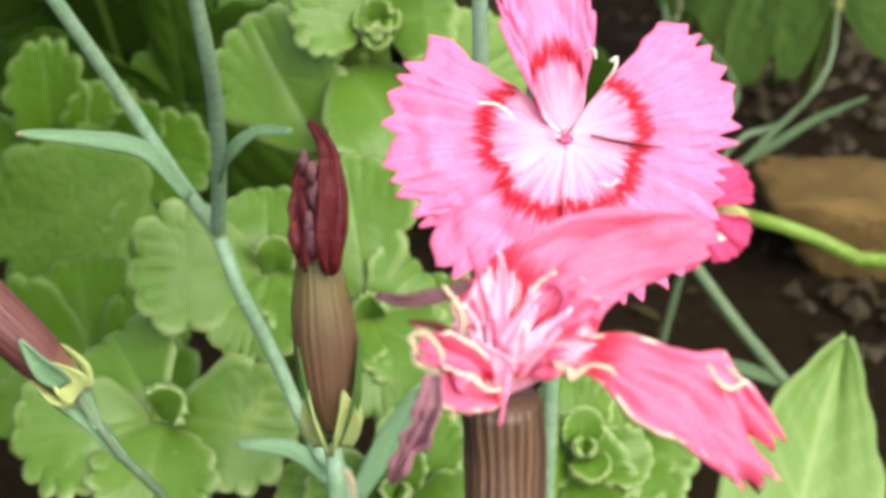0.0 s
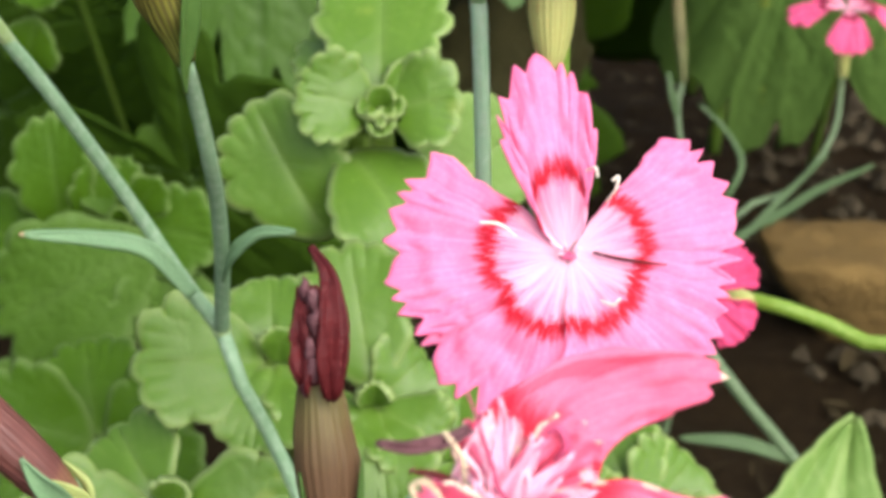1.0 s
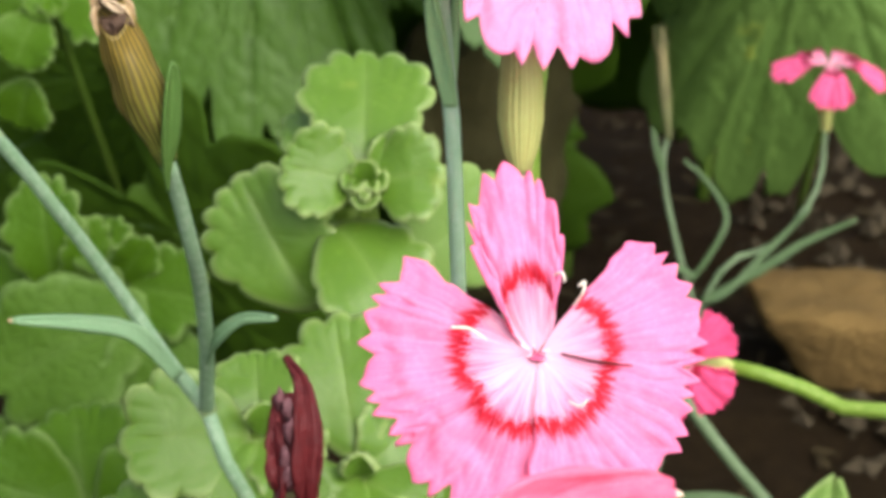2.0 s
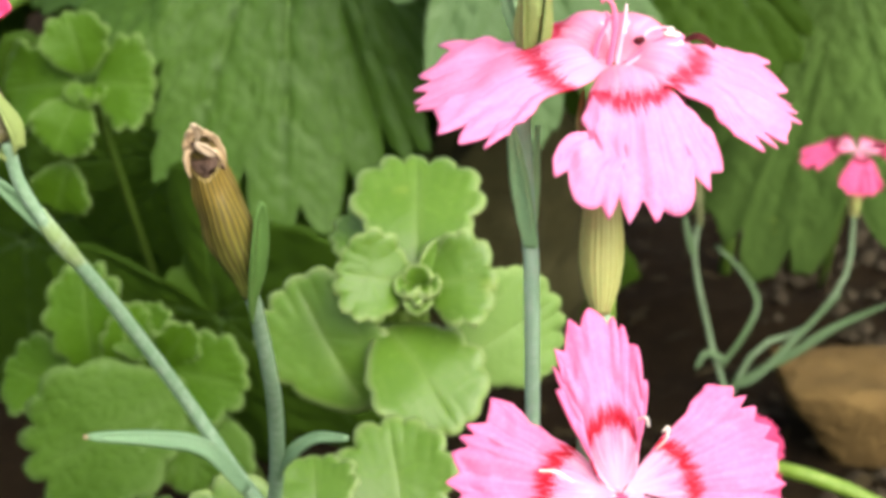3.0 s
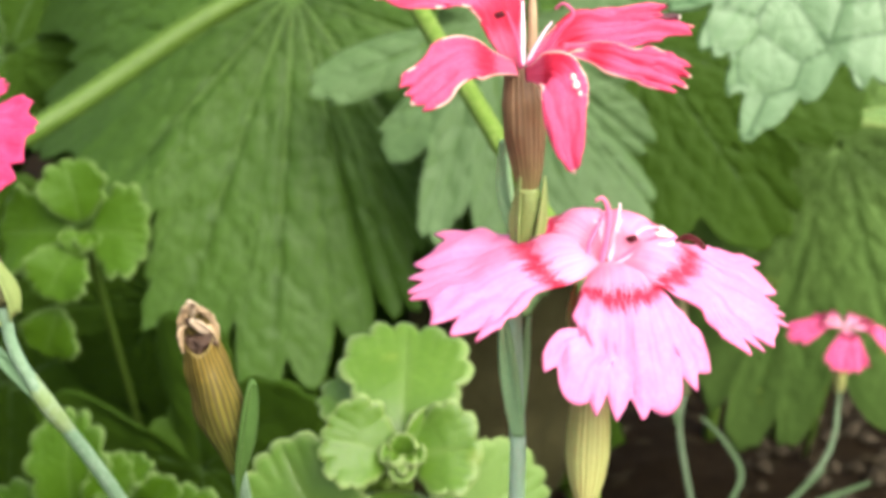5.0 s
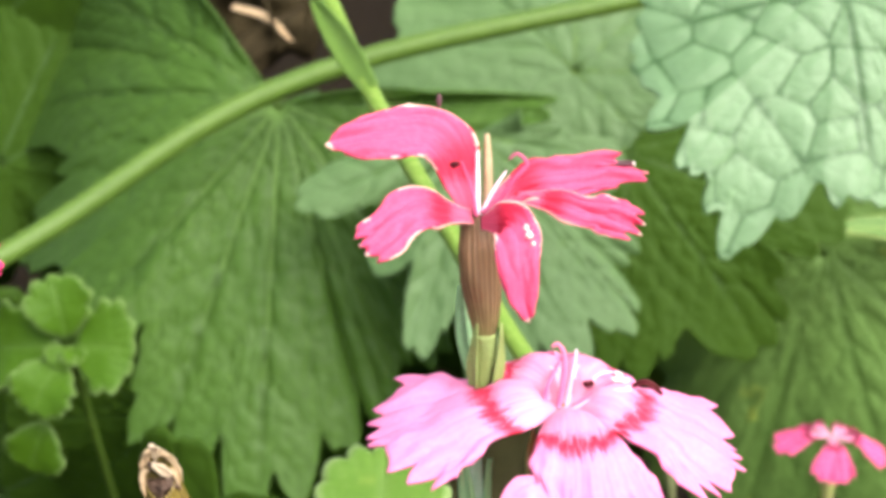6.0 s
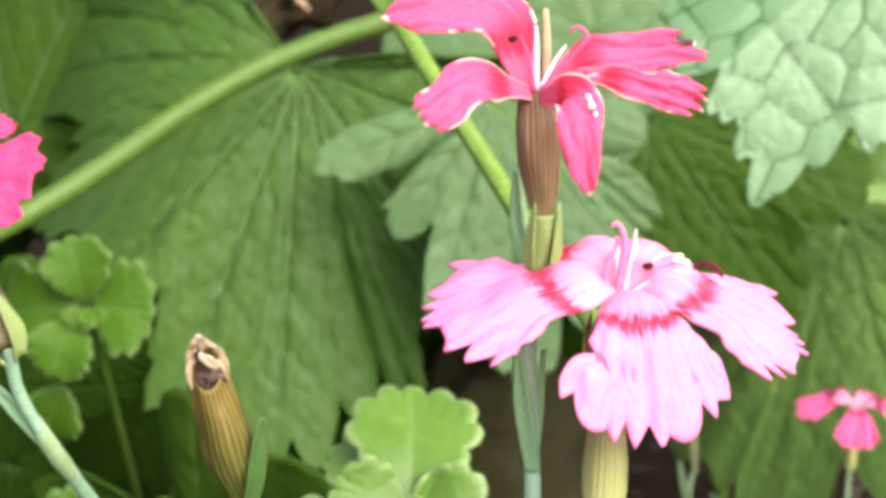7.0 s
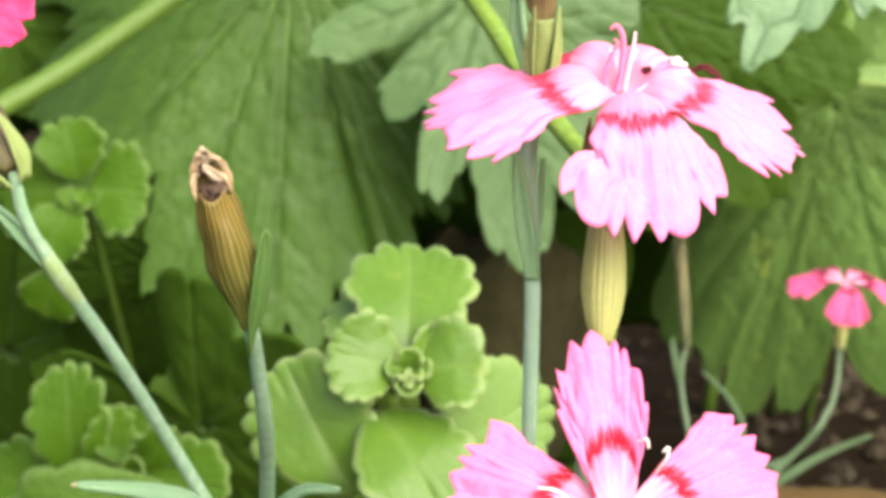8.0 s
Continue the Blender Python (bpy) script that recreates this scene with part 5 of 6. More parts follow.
node_leaf(fd, rel([(-27.2, 101.2, 130.4), (-29.1, 100.7, 133.2), (-30.9, 100.3, 135.4)], D), 0.52, (-0.3, -0.8, 0.4), 6)
part("node_sheath", tube(rel([(-28.05, 100.9, 132.4), (-27.5, 101.2, 131.0), (-26.75, 102.0, 129.1), (-26.2, 102.8, 127.7)], D), [0.44, 0.60, 0.60, 0.47], 11), STEM_NODE, fd, "swollen yellow-green stem joint")
node_leaf(fd, rel([(-17.5, 108.3, 106.8), (-20.1, 108.0, 110.5), (-23.5, 107.5, 111.7), (-27.9, 105.8, 113.0)], D), 0.6, (0.1, -0.7, 0.7), 7)
knot(fd, rel([FORK], D)[0], 0.7)
stem_of(fd, rel([FORK, (-14.8, 107.5, 100.8), (-12.6, 109.0, 93.7), (-9.5, 106.8, 86.1), (-6.3, 105.0, 78.9), (-1, 124, -6)], D), [0.55, 0.55, 0.6, 0.6, 0.65, 0.7], "lower_stem")
node_leaf(fd, rel([(-7.9, 106.4, 83.2), (-11.1, 106.0, 86.7), (-15.0, 104.7, 88.3)], D), 0.7, (0.0, -0.5, 0.85), 8)
node_leaf(fd, rel([(-6.6, 105.9, 82.5), (-4.0, 107.4, 87.1), (-1.7, 108.5, 90.9)], D), 0.9, (0.3, -0.8, 0.4), 9)

part("leaf_tip", blob(rel([(-27.9, 105.8, 113.0)], D)[0], 0.22, (1.6, 1, 0.8), 0.2, 2, 1), STRAW, fd)
# the spent, straw-coloured seed head on the other branch
Y = (-14.2, 93.2, 130.3)
fy = thing("seed_head", Y, "olive-yellow spent calyx with a torn brown mouth on a stem", "seed head")
husk = calyx(fy, (0, 0, 0), rel([(-16.1, 91.4, 139.85)], Y)[0], 1.36, CALYX_STRAW, False, 0.86, 1, crumple=0.22, profile=(0.40, 0.60, 0.86, 1.03, 1.08, 1.02, 0.92, 0.80, 0.68))
ym = Vector(rel([(-16.1, 91.4, 139.85)], Y)[0])
ya = ym.normalized()
yt = local(ya).to_3x3()
for v in husk.data.vertices:
    h = v.co.dot(ya) / (ym.length * MM)
    v.co += ya * max(0.0, h - 0.72) / 0.28 * 0.85 * (v.co - ya * v.co.dot(ya)).y
husk.data.vertices[len(husk.data.vertices) - 1].co -= ya * 2.6 * MM
for k in range(8):
    a = k * math.pi / 4 + 0.15 * (k % 2)
    c, sn = math.cos(a), math.sin(a)
    d = yt @ Vector((c, sn, 0))
    if d.y < -0.3:
        continue
    tall = 0.25 + 0.7 * d.y + 0.9 * max(0.0, d.y) - 0.5 * max(0.0, d.x) + 0.15 * (k % 3)
    pts = [tuple(ym + yt @ Vector((c * q, sn * q, z))) for q, z in ((0.93, -0.9), (0.90, 0.5 * tall - 0.2), (0.80, 0.75 * tall), (0.55 - 0.3 * max(0.0, d.y), tall + 0.1))]
    part("calyx_tooth", blade(pts, 0.62, yt @ Vector((c, sn, 0.2)), "scale", 4, 0.3, 0, 0.25, 0.08, 13, 11, k, curl=0.5), STRAW_PALE if k % 3 == 0 else STRAW, fy)
part("seed_mass", blob(tuple(ym - ya * 0.7), 0.85, (1, 1, 0.7), 0.7, 4, 3), SEED, fy)
for k, (a, z) in enumerate(((0.3, 1.25), (-0.35, 1.0), (0.0, 0.85))):
    part("torn_sepal", blade([tuple(ym + yt @ Vector((math.sin(a * 2) * 0.9, 0.5, -0.2))), tuple(ym + yt @ Vector((math.sin(a * 2) * 0.8, 0.2, 0.4))), tuple(ym + yt @ Vector((math.sin(a * 2) * 0.5, -0.3, z)))], 0.26, (0.3 * (k - 1), -0.9, 0.3), "strap", thick=0.1, nu=14, nv=7, cup=0.6, seed=k), STRAW_PALE if k != 1 else SEED, fy, "torn pale husk flap")
part("torn_sepal", blade([tuple(ym + yt @ Vector(p)) for p in ((-0.9, 0, -0.5), (-1.2, 0.1, 0.3), (-1.35, 0.2, 0.9))], 0.22, (-1, -0.4, 0), "scale", thick=0.1), STRAW, fy)
part("stem_leaf", blade(rel([(-14.2, 92.6, 128.6), (-14.0, 91.9, 130.8), (-13.5, 91.4, 133.6), (-13.1, 91.4, 137.0)], Y), 0.55, (0.5, -0.8, 0.1), "leaf", thick=0.2, nu=30, nv=11, cup=0.3, seed=12, curl=0.6), BLADE_HUSK, fy, "narrow green leaf clasping the husk")
stem_of(fy, rel([Y, (-14.1, 95.5, 126.6), (-14.0, 98.0, 121.9), (-14.2, 101.1, 117.4), (-14.7, 104.4, 111.6), FORK], Y), [0.46, 0.5, 0.52, 0.52, 0.55])
node_leaf(fy, rel([(-15.2, 106.0, 108.9), (-13.8, 103.4, 112.6), (-11.9, 102.3, 114.7), (-9.5, 101.4, 115.2)], Y), 0.5, (0.0, -0.6, 0.8), 13)

# the wine-red faded bud on a stem of its own
L = (-5.0, 65.1, 117.7)
fl = thing("faded_bud", L, "brown calyx with a shrivelled wine-red petal tip", "flower bud")
calyx(fl, (0, 0, 0.3), rel([(-5.5, 67.4, 125.8)], L)[0], 1.36, CALYX_BUD, False, 0.82, 2, crumple=0.08, profile=(0.30, 0.64, 0.92, 1.06, 1.07, 0.98, 0.84, 0.70))
scales(fl, (0, 0, -0.25), (-0.05, 0.12, 1), 3.0, 1.02, 4, 2.72, SCALE_PALE, (0.40, 0.80, 1.06, 1.10))
for pts in ([(-5.2, 64.9, 117.6), (-5.95, 64.8, 119.8), (-6.42, 65.4, 122.4)], [(-4.7, 64.9, 117.6), (-4.0, 64.9, 119.9), (-3.62, 65.5, 123.0)]):
    part("scale", blade(rel(pts, L), 0.42, (1.0 if pts[0][0] > -5 else -1.0, -0.5, 0.0), "scale", thick=0.14, nu=18, nv=9, curl=1.0), BLADE_HUSK, fl, "narrow green scale")
part("withered_petals", tube(rel([(-5.6, 67.1, 125.2), (-5.7, 68.1, 126.9), (-5.9, 69.0, 128.5), (-6.0, 69.5, 129.4)], L), [0.78, 0.88, 0.74, 0.4], 40, 40, 5, 0.05, crumple=0.9), PETAL_WINE, fl, "crumpled mass of wine-red petals")
for pts, h, f in (([(-4.9, 65.85, 125.8), (-4.85, 65.9, 127.0), (-4.75, 66.5, 128.6), (-4.8, 67.4, 129.9), (-5.0, 68.3, 130.8), (-5.7, 69.4, 131.4)], 0.72, (0.25, -0.95, 0.2)),
                  ([(-5.95, 65.85, 126.1), (-6.05, 66.0, 127.3), (-6.1, 66.7, 128.6), (-6.15, 67.5, 129.6), (-5.9, 68.2, 130.1)], 0.5, (-0.4, -0.9, 0.2))):
    part("withered_petal", blade(rel(pts, L)[::-1], h, f, "leaf", 5, 0.10, 0.1, 0.10, 0.2, 34, 17, 4, curl=0.9, crush=0.14 if h > 0.6 else 0.5), PETAL_WINE, fl, "shrivelled wine-red petal hanging over the calyx")
part("dry_fold", blob(rel([(-5.95, 65.75, 126.4)], L)[0], 0.22, (0.8, 0.6, 1.7), 0.3, 8), PETAL_DRY, fl)
for k, p in enumerate(((-5.9, 67.5, 130.3), (-5.55, 67.1, 130.0), (-5.5, 66.6, 129.2), (-5.65, 66.1, 128.1), (-5.6, 65.9, 127.3))):
    part("dry_fold", blob(rel([p], L)[0], 0.34, (0.7, 0.6, 1.8), 0.8, k + 2), PETAL_DRY, fl)
stem_of(fl, rel([(-5.0, 64.9, 117.4), (-4.8, 64.9, 115.4), (-4.8, 64.3, 112.3), (-4, 72, 60), (-3, 82, -6)], L), [0.42, 0.42, 0.45, 0.5, 0.6])
part("stem_leaf", tube(rel([(-5.2, 64.5, 116.0), (-4.7, 64.3, 116.4), (-4.2, 64.1, 116.1), (-4.1, 63.8, 115.1)], L), [0.1, 0.16, 0.14, 0.08], 7), STRAW, fl, "dry curled straw-coloured leaf tip")

# the leaning bud at the side
Q = (-18.8, 74.6, 114.1)
fq = thing("faded_bud", Q, "leaning brown calyx with pale green scales", "flower bud")
calyx(fq, (0, 0, 0), rel([(-25.0, 76.0, 120.7)], Q)[0], 1.42, CALYX_WINE, True, 0.9, 2, tight=0.5)
qa = Vector(rel([(-25.0, 76.0, 120.7)], Q)[0])
scales(fq, tuple(-qa.normalized() * 0.35), tuple(qa), 2.3, 1.12, 4, 1.0, SCALE_PALE, (0.40, 0.84, 0.98, 1.02))
part("scale", blade(rel([(-18.95, 73.55, 114.9), (-19.9, 73.1, 116.5), (-20.7, 73.2, 117.9)], Q), 0.62, (-0.1, -0.85, 0.4), "scale", thick=0.14, nu=18, nv=9, cup=0.3, curl=0.4), BLADE, fq, "blue-green pointed scale")
stem_of(fq, rel([(-18.8, 74.5, 114.0), (-18.0, 74.5, 112.1), (-16.7, 74.4, 109.8), (-14.6, 74.6, 106.2), (-12, 92, 70), (-8, 98, -6)], Q), [0.28, 0.29, 0.31, 0.34, 0.5, 0.6], material=STEM_DULL_SHADED)
node_leaf(fq, rel([(-16.7, 74.4, 109.8), (-18.4, 74.6, 112.2), (-20.5, 74.5, 114.0)], Q), 0.45, (-0.2, -0.8, 0.5), 15)
node_leaf(fq, rel([(-17.7, 74.3, 111.7), (-18.3, 74.7, 113.5), (-18.7, 75.2, 115.2)], Q), 0.35, (0.2, -0.8, 0.5), 16)

# the withered flower nearest the camera
F = (2.1, 51.2, 129.8)
ff = thing("pink_flower", F, "withering pink flower with spread filaments and a ribbed brown calyx", "flower", PINKS)
calyx(ff, rel([(2.4, 48.7, 117.3)], F)[0], rel([(2.0, 51.1, 129.5)], F)[0], 1.45, CALYX_BROWN, False, 1.0, 1)
points_petal(ff, F, [(2.4, 51.6, 130.4), (3.2, 53.4, 131.7), (4.6, 54.9, 132.5), (6.9, 55.7, 133.0), (10.4, 55.7, 133.4)], 2.45, (-0.2, -0.9, 0.5), PETAL_F, 7, 0.10, 0.10, 0.11, 41, trim=0.9, crush=0.22)
points_petal(ff, F, [(2.8, 51.0, 130.4), (3.9, 50.6, 131.6), (5.8, 50.0, 131.7), (8.5, 49.3, 130.4), (11.4, 48.3, 127.7)], 1.75, (0.3, -0.7, 0.7), PETAL_F, 7, 0.18, 0.1, 0.14, 42)
points_petal(ff, F, [(1.9, 50.4, 130.3), (1.2, 49.9, 131.5), (0.5, 49.8, 132.0), (-0.3, 49.8, 132.3), (-0.9, 50.1, 132.6)], 0.62, (-0.3, -0.6, 0.7), PETAL_F, 4, 0.2, 0.5, 0.4, 43, 0.8)
points_petal(ff, F, [(2.2, 50.4, 130.3), (1.5, 49.5, 130.7), (0.9, 49.2, 131.0), (0.4, 49.1, 131.2), (0.2, 49.5, 131.9)], 0.62, (-0.3, -0.8, 0.4), PETAL_F, 4, 0.2, 0.5, 0.4, 44, 0.8)
points_petal(ff, F, [(2.1, 51.3, 129.9), (1.9, 52.5, 131.0), (1.6, 53.6, 131.8), (1.7, 54.6, 132.6)], 1.1, (0, -0.9, 0.4), PETAL_F, 5, 0.2, 0.3, 0.4, 45, 0.5)
points_petal(ff, F, [(2.3, 51.3, 129.9), (2.9, 52.0, 131.1), (3.7, 52.5, 132.0), (5.1, 53.5, 132.6)], 1.2, (0.2, -0.9, 0.4), PETAL_F, 5, 0.2, 0.3, 0.4, 46, 0.5)
points_petal(ff, F, [(2.1, 50.7, 130.1), (2.8, 50.8, 130.9), (3.8, 50.5, 131.3), (4.4, 50.2, 131.2)], 0.55, (0.2, -0.8, 0.6), PETAL_F, 4, 0.2, 0.5, 0.4, 47, 0.8)
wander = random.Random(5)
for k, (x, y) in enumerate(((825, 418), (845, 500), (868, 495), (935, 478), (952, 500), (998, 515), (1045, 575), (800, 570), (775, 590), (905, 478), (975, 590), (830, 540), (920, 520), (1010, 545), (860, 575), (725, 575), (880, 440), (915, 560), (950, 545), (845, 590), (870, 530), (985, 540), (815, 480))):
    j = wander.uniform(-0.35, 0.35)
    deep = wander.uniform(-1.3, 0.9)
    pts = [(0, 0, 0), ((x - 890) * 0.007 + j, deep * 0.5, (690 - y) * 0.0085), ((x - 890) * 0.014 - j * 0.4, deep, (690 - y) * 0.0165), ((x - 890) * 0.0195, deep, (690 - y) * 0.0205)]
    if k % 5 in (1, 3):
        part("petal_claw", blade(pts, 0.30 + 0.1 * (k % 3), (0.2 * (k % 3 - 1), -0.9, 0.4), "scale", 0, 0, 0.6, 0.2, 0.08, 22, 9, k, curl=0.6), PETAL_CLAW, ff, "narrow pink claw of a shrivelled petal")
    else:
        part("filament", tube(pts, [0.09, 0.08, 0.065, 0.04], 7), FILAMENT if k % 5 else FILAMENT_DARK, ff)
part("style", tube(rel([(3.9, 52.1, 132.2), (4.2, 52.0, 133.0), (3.9, 52.2, 133.5), (3.6, 52.2, 133.3)], F), [0.14, 0.16, 0.15, 0.1], 8), FILAMENT_DARK, ff)
part("pistil", tube(rel([(1.9, 49.3, 129.6), (2.1, 49.7, 130.6), (2.3, 51.0, 131.3)], F), [0.05, 0.08, 0.07], 8), FILAMENT_ROSE, ff)
part("withered_petal", blade(rel([(0.9, 52.3, 133.5), (0.1, 51.7, 133.3), (-1.2, 51.4, 133.2), (-2.3, 51.5, 133.4)], F), 0.28, (0, -0.5, 0.9), "strap", 3, 0.1, 0.8, 0.1, 0.12, 20, 9, 5, curl=0.8), PETAL_DRY, ff, "dry curled dark brown petal")
part("withered_petal", blade(rel([(-0.3, 49.2, 131.8), (-0.35, 48.6, 130.9), (-0.9, 48.2, 129.8), (-1.7, 47.8, 128.5)], F), 0.55, (-0.3, -0.9, 0.3), "strap", 6, 0.4, 0.4, 0.6, 0.12, 30, 17, 6, curl=1.3, crush=0.8), PETAL_MAUVE, ff, "dry crumpled mauve-brown petal")
part("withered_petal", tube(rel([(0.4, 50.1, 132.8), (-0.4, 49.8, 133.4), (-1.15, 49.8, 133.5)], F), [0.16, 0.13, 0.06], 8), PETAL_WINE, ff, "thin rolled wine-red petal")
for pts in ([(3.5, 50.3, 130.9), (4.2, 49.9, 131.5), (4.3, 49.6, 131.3), (4.8, 49.7, 131.7), (5.6, 49.6, 131.7), (5.8, 49.3, 131.3)], [(8.9, 50.2, 131.6), (9.1, 49.6, 131.4), (9.6, 49.4, 131.0), (10.3, 49.7, 131.1)], [(-0.9, 49.7, 132.4), (-1.1, 49.9, 132.8), (-0.6, 49.9, 133.0), (-0.1, 49.6, 132.5), (0.0, 49.3, 132.0)], [(-1.0, 50.0, 132.7), (-0.9, 49.5, 132.1), (-0.3, 49.3, 131.9), (0.2, 49.1, 131.2), (0.3, 48.6, 130.4)], [(0.0, 51.8, 133.7), (0.6, 51.3, 133.0), (0.7, 51.0, 132.1)], [(3.7, 50.4, 131.5), (4.3, 50.0, 131.3), (5.6, 49.9, 131.4), (5.8, 49.7, 131.2)]):
    part("dry_margin", tube(rel(pts, F), [0.07, 0.12, 0.11, 0.07], 7, crumple=0.3), STRAW_PALE, ff)
stem_of(ff, rel([(2.4, 48.7, 117.3), (2.5, 57, 70), (3, 62, -6)], F), [0.5, 0.55, 0.65])

# E: the flower half hidden behind A, on an arching stem
E = (22.2, 138.2, 89.2)
fe = thing("pink_flower", E, "rose-pink flower on an arching yellow-green stem", "flower", PINKS)
te = image_turn((-0.35, -0.75, 0.55))
for az, seed in ((0, 51), (72, 52), (144, 53), (216, 54), (288, 55)):
    petal_of(fe, te, az + 30, 5.8, 30, 4, 8, PETAL_D, 7, 0.08, 0.05, 0.06, seed)
calyx(fe, rel([(27.4, 140.9, 86.9)], E)[0], (0, 0, 0), 1.1, CALYX_GREEN)
stem_of(fe, rel([(26.9, 141.0, 87.0), (32.1, 140.3, 85.7), (37.0, 138.4, 84.0), (47.2, 135.5, 78.3), (52, 150, 20), (54, 150, -6)], E), [0.7, 0.75, 0.8, 0.8, 0.8], material=STEM_YELLOW)

# G: the far flower over the bare soil, and the thin stems beside it
G = (60.1, 251.9, 72.4)
fg = thing("pink_flower", G, "small-looking rose-pink flower on a thin stem over bare soil", "flower", PINKS)
tg = image_turn((0.05, -0.08, 0.99))
for az, droop, seed in ((192, 24, 61), (265, 58, 62), (338, 30, 63), (50, 50, 64), (125, 50, 65)):
    petal_of(fg, tg, az, 9.6, 24, 5, droop, PETAL_G, 6, 0.09, 0.05, 0.06, seed)
calyx(fg, (0.3, 0.5, -11.5), (0, 0, -3.2), 1.1, CALYX_GREEN)
stem_of(fg, rel([(G[0] + 0.3, G[1] + 0.5, G[2] - 11), (57.9, 243.9, 55.2), (51.3, 238.8, 48.8), (40.5, 233.8, 43.0), (32, 238, -6)], G), [0.4, 0.42, 0.5, 0.55, 0.6], material=STEM_DULL_SHADED)
H = (37.0, 233.2, 46.4)
fh = thing("stem_tuft", H, "tuft of thin glaucous stems and narrow leaves over soil", "stem")
stem_of(fh, rel([(38.6, 231.9, 41.2), (36.1, 234.6, 49.4), (33.8, 238.7, 60.7), (34.8, 241.5, 66.8)], H), [0.5, 0.42, 0.4, 0.36], material=STEM_DULL_SHADED)
calyx(fh, rel([(34.7, 240.8, 65.3)], H)[0], rel([(33.5, 245.1, 78.5)], H)[0], 0.85, CALYX_DULL)
node_leaf(fh, rel([(33.8, 238.7, 60.7), (32.9, 239.2, 64.2), (32.2, 240.6, 67.3)], H), 0.5, (0, -1, 0), 20, BLADE_DULL_SHADED)
node_leaf(fh, rel([(37.7, 232.8, 45.6), (41.7, 234.4, 51.4), (43.0, 236.1, 55.2), (40.2, 237.2, 59.9), (36.7, 238.6, 63.0)], H), 0.45, (0.3, -0.9, 0.3), 21, BLADE_DULL_SHADED)
node_leaf(fh, rel([(39.7, 233.5, 42.2), (47.9, 233.5, 46.9), (54.5, 234.3, 51.1), (62.1, 234.8, 54.5)], H), 0.62, (0.0, -0.8, 0.6), 22, BLADE_DULL_SHADED)
node_leaf(fh, rel([(38.6, 233.2, 46.3), (35.5, 232.8, 48.0), (33.6, 231.0, 46.5)], H), 0.5, (0, -0.8, 0.6), 23, BLADE_DULL_SHADED)
node_leaf(fh, rel([(39.1, 232.4, 42.4), (42.7, 232.1, 43.9), (48.8, 234.5, 49.2), (55.7, 237.3, 55.2)], H), 0.5, (0.0, -0.8, 0.6), 24, BLADE_DULL_SHADED)

# the green stem that runs up behind the ragged flower, and one below the open flower
K = (7.3, 131.0, 132.2)
fk = thing("grass_stem", K, "long green stem leaning across the large leaf", "stem")
part("stem", tube(rel([(9, 101, -6), (7.5, 97, 60), (6.4, 90.5, 118), (6.0, 88.5, 132), (6.9, 96.1, 134.6), (8.0, 114.2, 132.1), (8.0, 130.3, 129.7), (5.3, 135.1, 132.1), (1.1, 143.0, 137.0), (-4.0, 155.0, 142.1), (-7.9, 164.8, 146.4), (-11.7, 174.9, 151.7), (-15.8, 185.3, 158.2)], K), [0.5, 0.5, 0.5, 0.55, 0.6, 0.7, 0.8, 0.85, 0.9, 0.9], 11), STEM_YELLOW, fk)
part("stem_leaf", blade(rel([(-7.3, 162.6, 146.1), (-9.7, 167.6, 148.6), (-13.4, 175.0, 152.2)], K), 1.3, (-0.3, -0.9, 0.3), "strap", thick=0.3, nu=26, nv=9, cup=0.35, seed=25), BLADE_GREEN, fk)
M = (30.4, 175.5, 59.0)
fm = thing("grass_stem", M, "green stem leaning over dark soil", "stem")
part("stem", tube(rel([(27.6, 176.6, 62.9), M, (34.4, 173.7, 53.9), (40.0, 172.1, 47.1), (49.4, 169.3, 34.2), (52, 180, -6)], M), [0.7, 0.75, 0.8, 0.8, 0.8], 11), STEM_DULL_SHADED, fm)
node_leaf(fm, rel([(40.0, 172.1, 47.1), (33.7, 171.4, 50.0), (26.2, 170.1, 51.7)], M), 0.8, (0, -0.7, 0.7), 26, BLADE_DULL_SHADED)


# ---- stones and grit ----
def stone(at, radius, stretch, seed, label, turn=0.0, material=STONE):
    me = blob((0, 0, 0), radius, stretch, 0.3, seed, 5)
    for v in me.vertices:
        p = v.co / (radius * MM)
        cell = noise.cell_vector(p * 1.6 + Vector((seed, 0, 0)))
        v.co *= 1 + 0.10 * noise.noise(p * 3.1 + Vector((0, seed, 0))) + 0.05 * noise.noise(p * 7.0) + 0.05 * (cell.x - 0.5) * min(1.0, abs(noise.noise(p * 2.0)) * 3)
    ob = part("stone", me, material)
    ob.location = Vector(at) * MM
    ob.rotation_euler = (0.2, 0.1, turn)
    tagged(ob, label, "stone", "stones")
    return ob


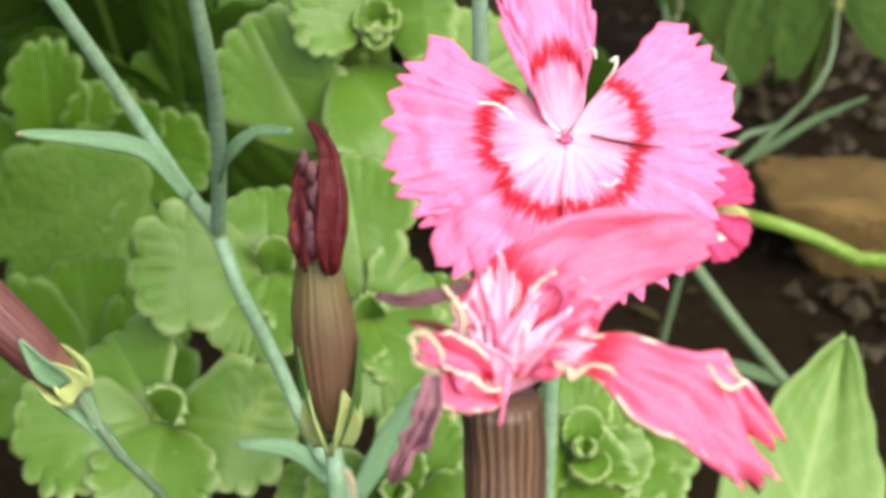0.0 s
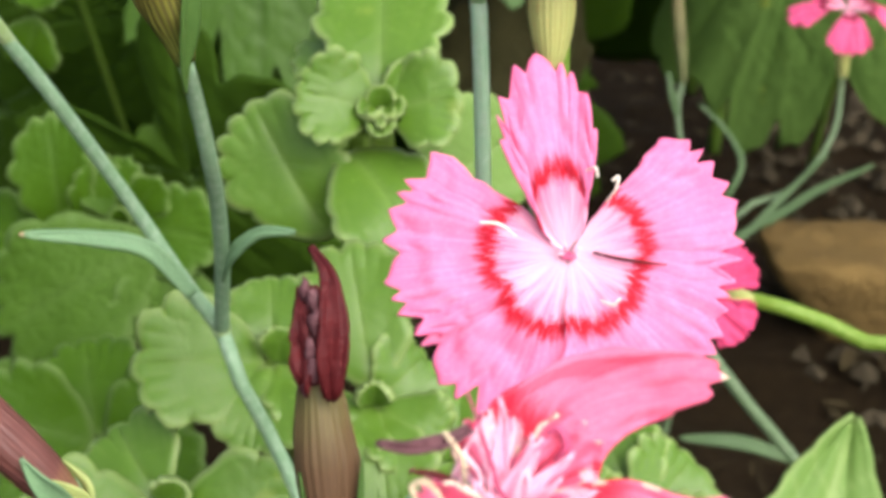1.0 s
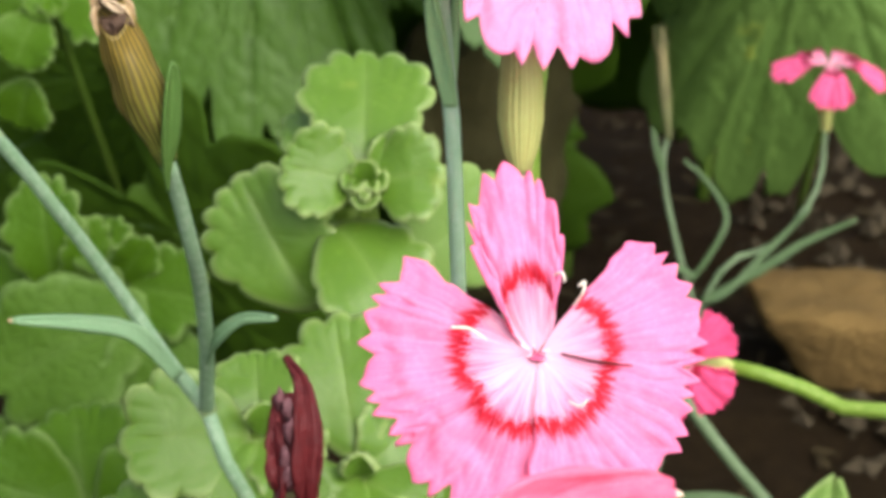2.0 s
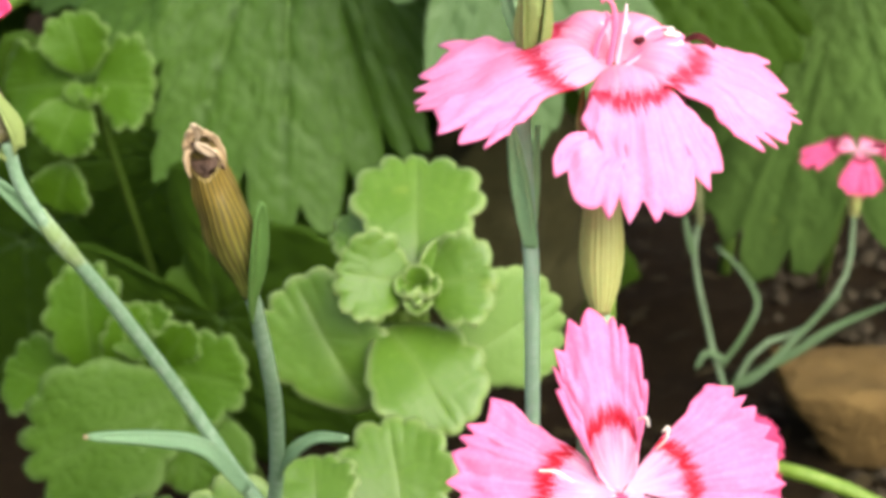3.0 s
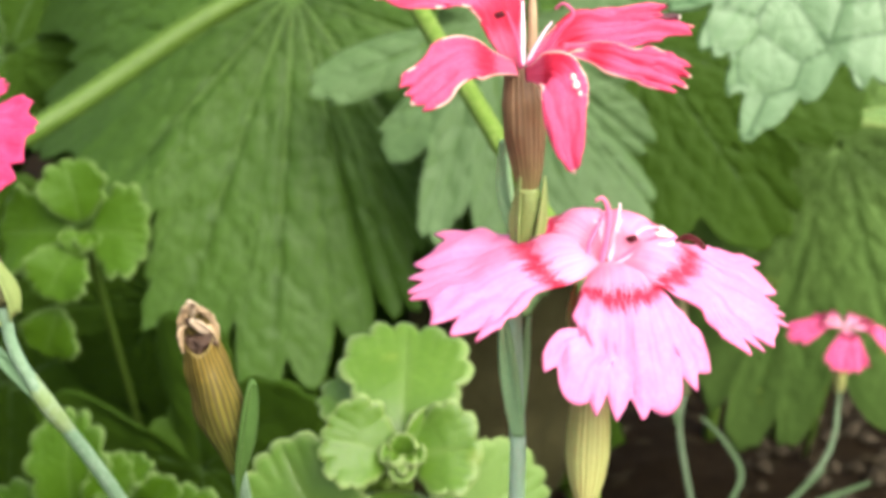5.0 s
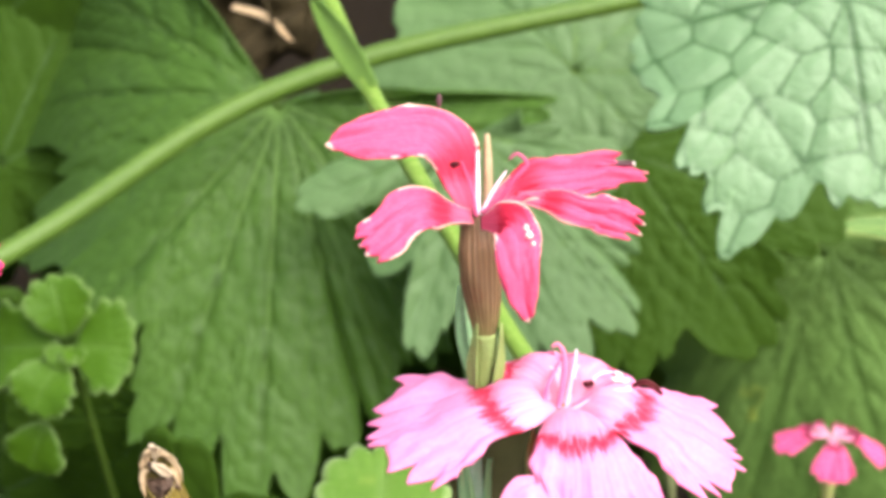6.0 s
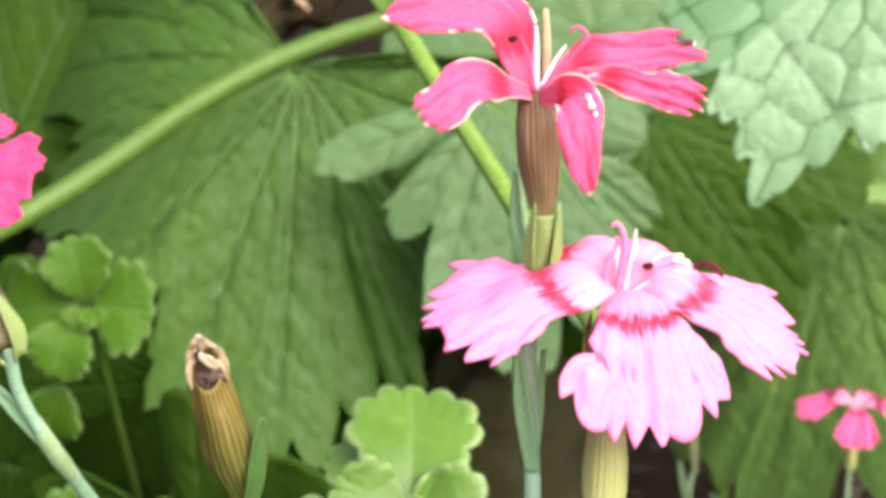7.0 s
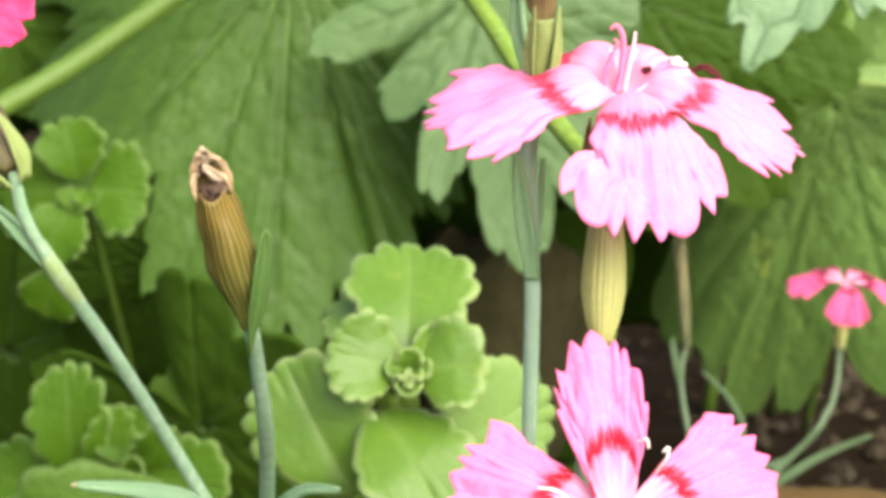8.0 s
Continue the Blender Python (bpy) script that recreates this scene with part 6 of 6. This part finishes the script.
def slab(at, size, lean, fall, seed, label):
    """A blocky stone with worn edges; lean: how far its sides slope; fall: how its top slopes to one side."""
    bm = bmesh.new()
    bmesh.ops.create_cube(bm, size=2.0)
    bmesh.ops.subdivide_edges(bm, edges=bm.edges[:], cuts=23, use_grid_fill=True)
    for v in bm.verts:
        p = v.co.copy()
        k = (abs(p.x) ** 7 + abs(p.y) ** 7 + abs(p.z) ** 7) ** (1 / 7)
        p = p / k
        p *= 1 + 0.07 * noise.noise(p * 1.3 + Vector((seed, 0, 0))) + 0.03 * noise.noise(p * 4.1) + 0.012 * noise.noise(p * 11.0)
        x, y, z = (c * d for c, d in zip(p, size))
        v.co = Vector((x - lean * z, y - 0.25 * z, z - fall * x)) * MM
    for f in bm.faces:
        f.smooth = True
    me = bpy.data.meshes.new("stone")
    bm.to_mesh(me)
    bm.free()
    ob = part("stone", me, STONE)
    ob.location = Vector(at) * MM
    tagged(ob, label, "stone", "stones")


slab((89.0, 297.0, -7.0), (22, 12, 17), 0.68, 0.12, 3, "ochre sandstone slab lying tilted on soil")
stone((6.7, 298.8, 36.3), 20, (0.8, 0.7, 1.6), 6, "grey-brown mossy stone behind the stonecrop", 0.2, STONE_GREY)


def grit():
    rng = np.random.RandomState(4)
    verts, faces = [], []
    for k in range(900):
        x, y = rng.uniform(66, 170), rng.uniform(260, 480)
        r = rng.uniform(0.8, 3.2)
        z = 6 * noise.noise(Vector((x, y, 0)) * 0.02) + 3 * noise.noise(Vector((x, y, 0)) * 0.07) - 8
        base = len(verts)
        for d in ((1, 0, 0), (-1, 0, 0), (0, 1, 0), (0, -1, 0), (0, 0, 0.8), (0, 0, -0.8)):
            verts.append(np.array((x, y, z + r * 0.3)) + np.array(d) * r * rng.uniform(0.6, 1.2, 3) + rng.normal(0, 0.15, 3) * r)
        for a, b, c in ((0, 2, 4), (2, 1, 4), (1, 3, 4), (3, 0, 4), (2, 0, 5), (1, 2, 5), (3, 1, 5), (0, 3, 5)):
            faces.append((base + a, base + b, base + c))
    me = mesh_from("grit", verts, faces)
    me.polygons.foreach_set("use_smooth", [False] * len(me.polygons))
    tagged(part("grit", me, GRIT), "loose grey-brown grit and crumbs on soil", "grit", kind="stuff")


grit()


def litter():
    """Dead leaf crumbs and straws over the soil, joined."""
    rng = np.random.RandomState(9)
    verts, faces = [], []
    for k in range(700):
        x, y = rng.uniform(-70, 150), rng.uniform(190, 470)
        p = Vector((x, y, 0))
        z = 6 * noise.noise(p * 0.02) + 3 * noise.noise(p * 0.07) + 1.2 * noise.noise(p * 0.19) - 7
        a, long = rng.uniform(0, 6.28), rng.uniform(2, 9)
        wide = long * rng.uniform(0.05, 0.35)
        d, e = np.array((math.cos(a), math.sin(a), rng.uniform(-0.2, 0.3))), np.array((-math.sin(a), math.cos(a), rng.uniform(-0.3, 0.3)))
        base = len(verts)
        for f, w, lift in ((-0.5, 0.3, 0), (-0.15, 1, 0.5), (0.2, 0.8, 0.6), (0.5, 0.2, 0.1)):
            for side in (-1, 1):
                verts.append(np.array((x, y, z + lift * wide * 0.6 + 0.4)) + d * f * long + e * side * w * wide * 0.5)
        for i in range(3):
            faces.append((base + 2 * i, base + 2 * i + 1, base + 2 * i + 3, base + 2 * i + 2))
    tagged(part("litter", mesh_from("litter", verts, faces), LITTER), "brown dead leaf crumbs and straws on soil", "litter", kind="stuff")


litter()
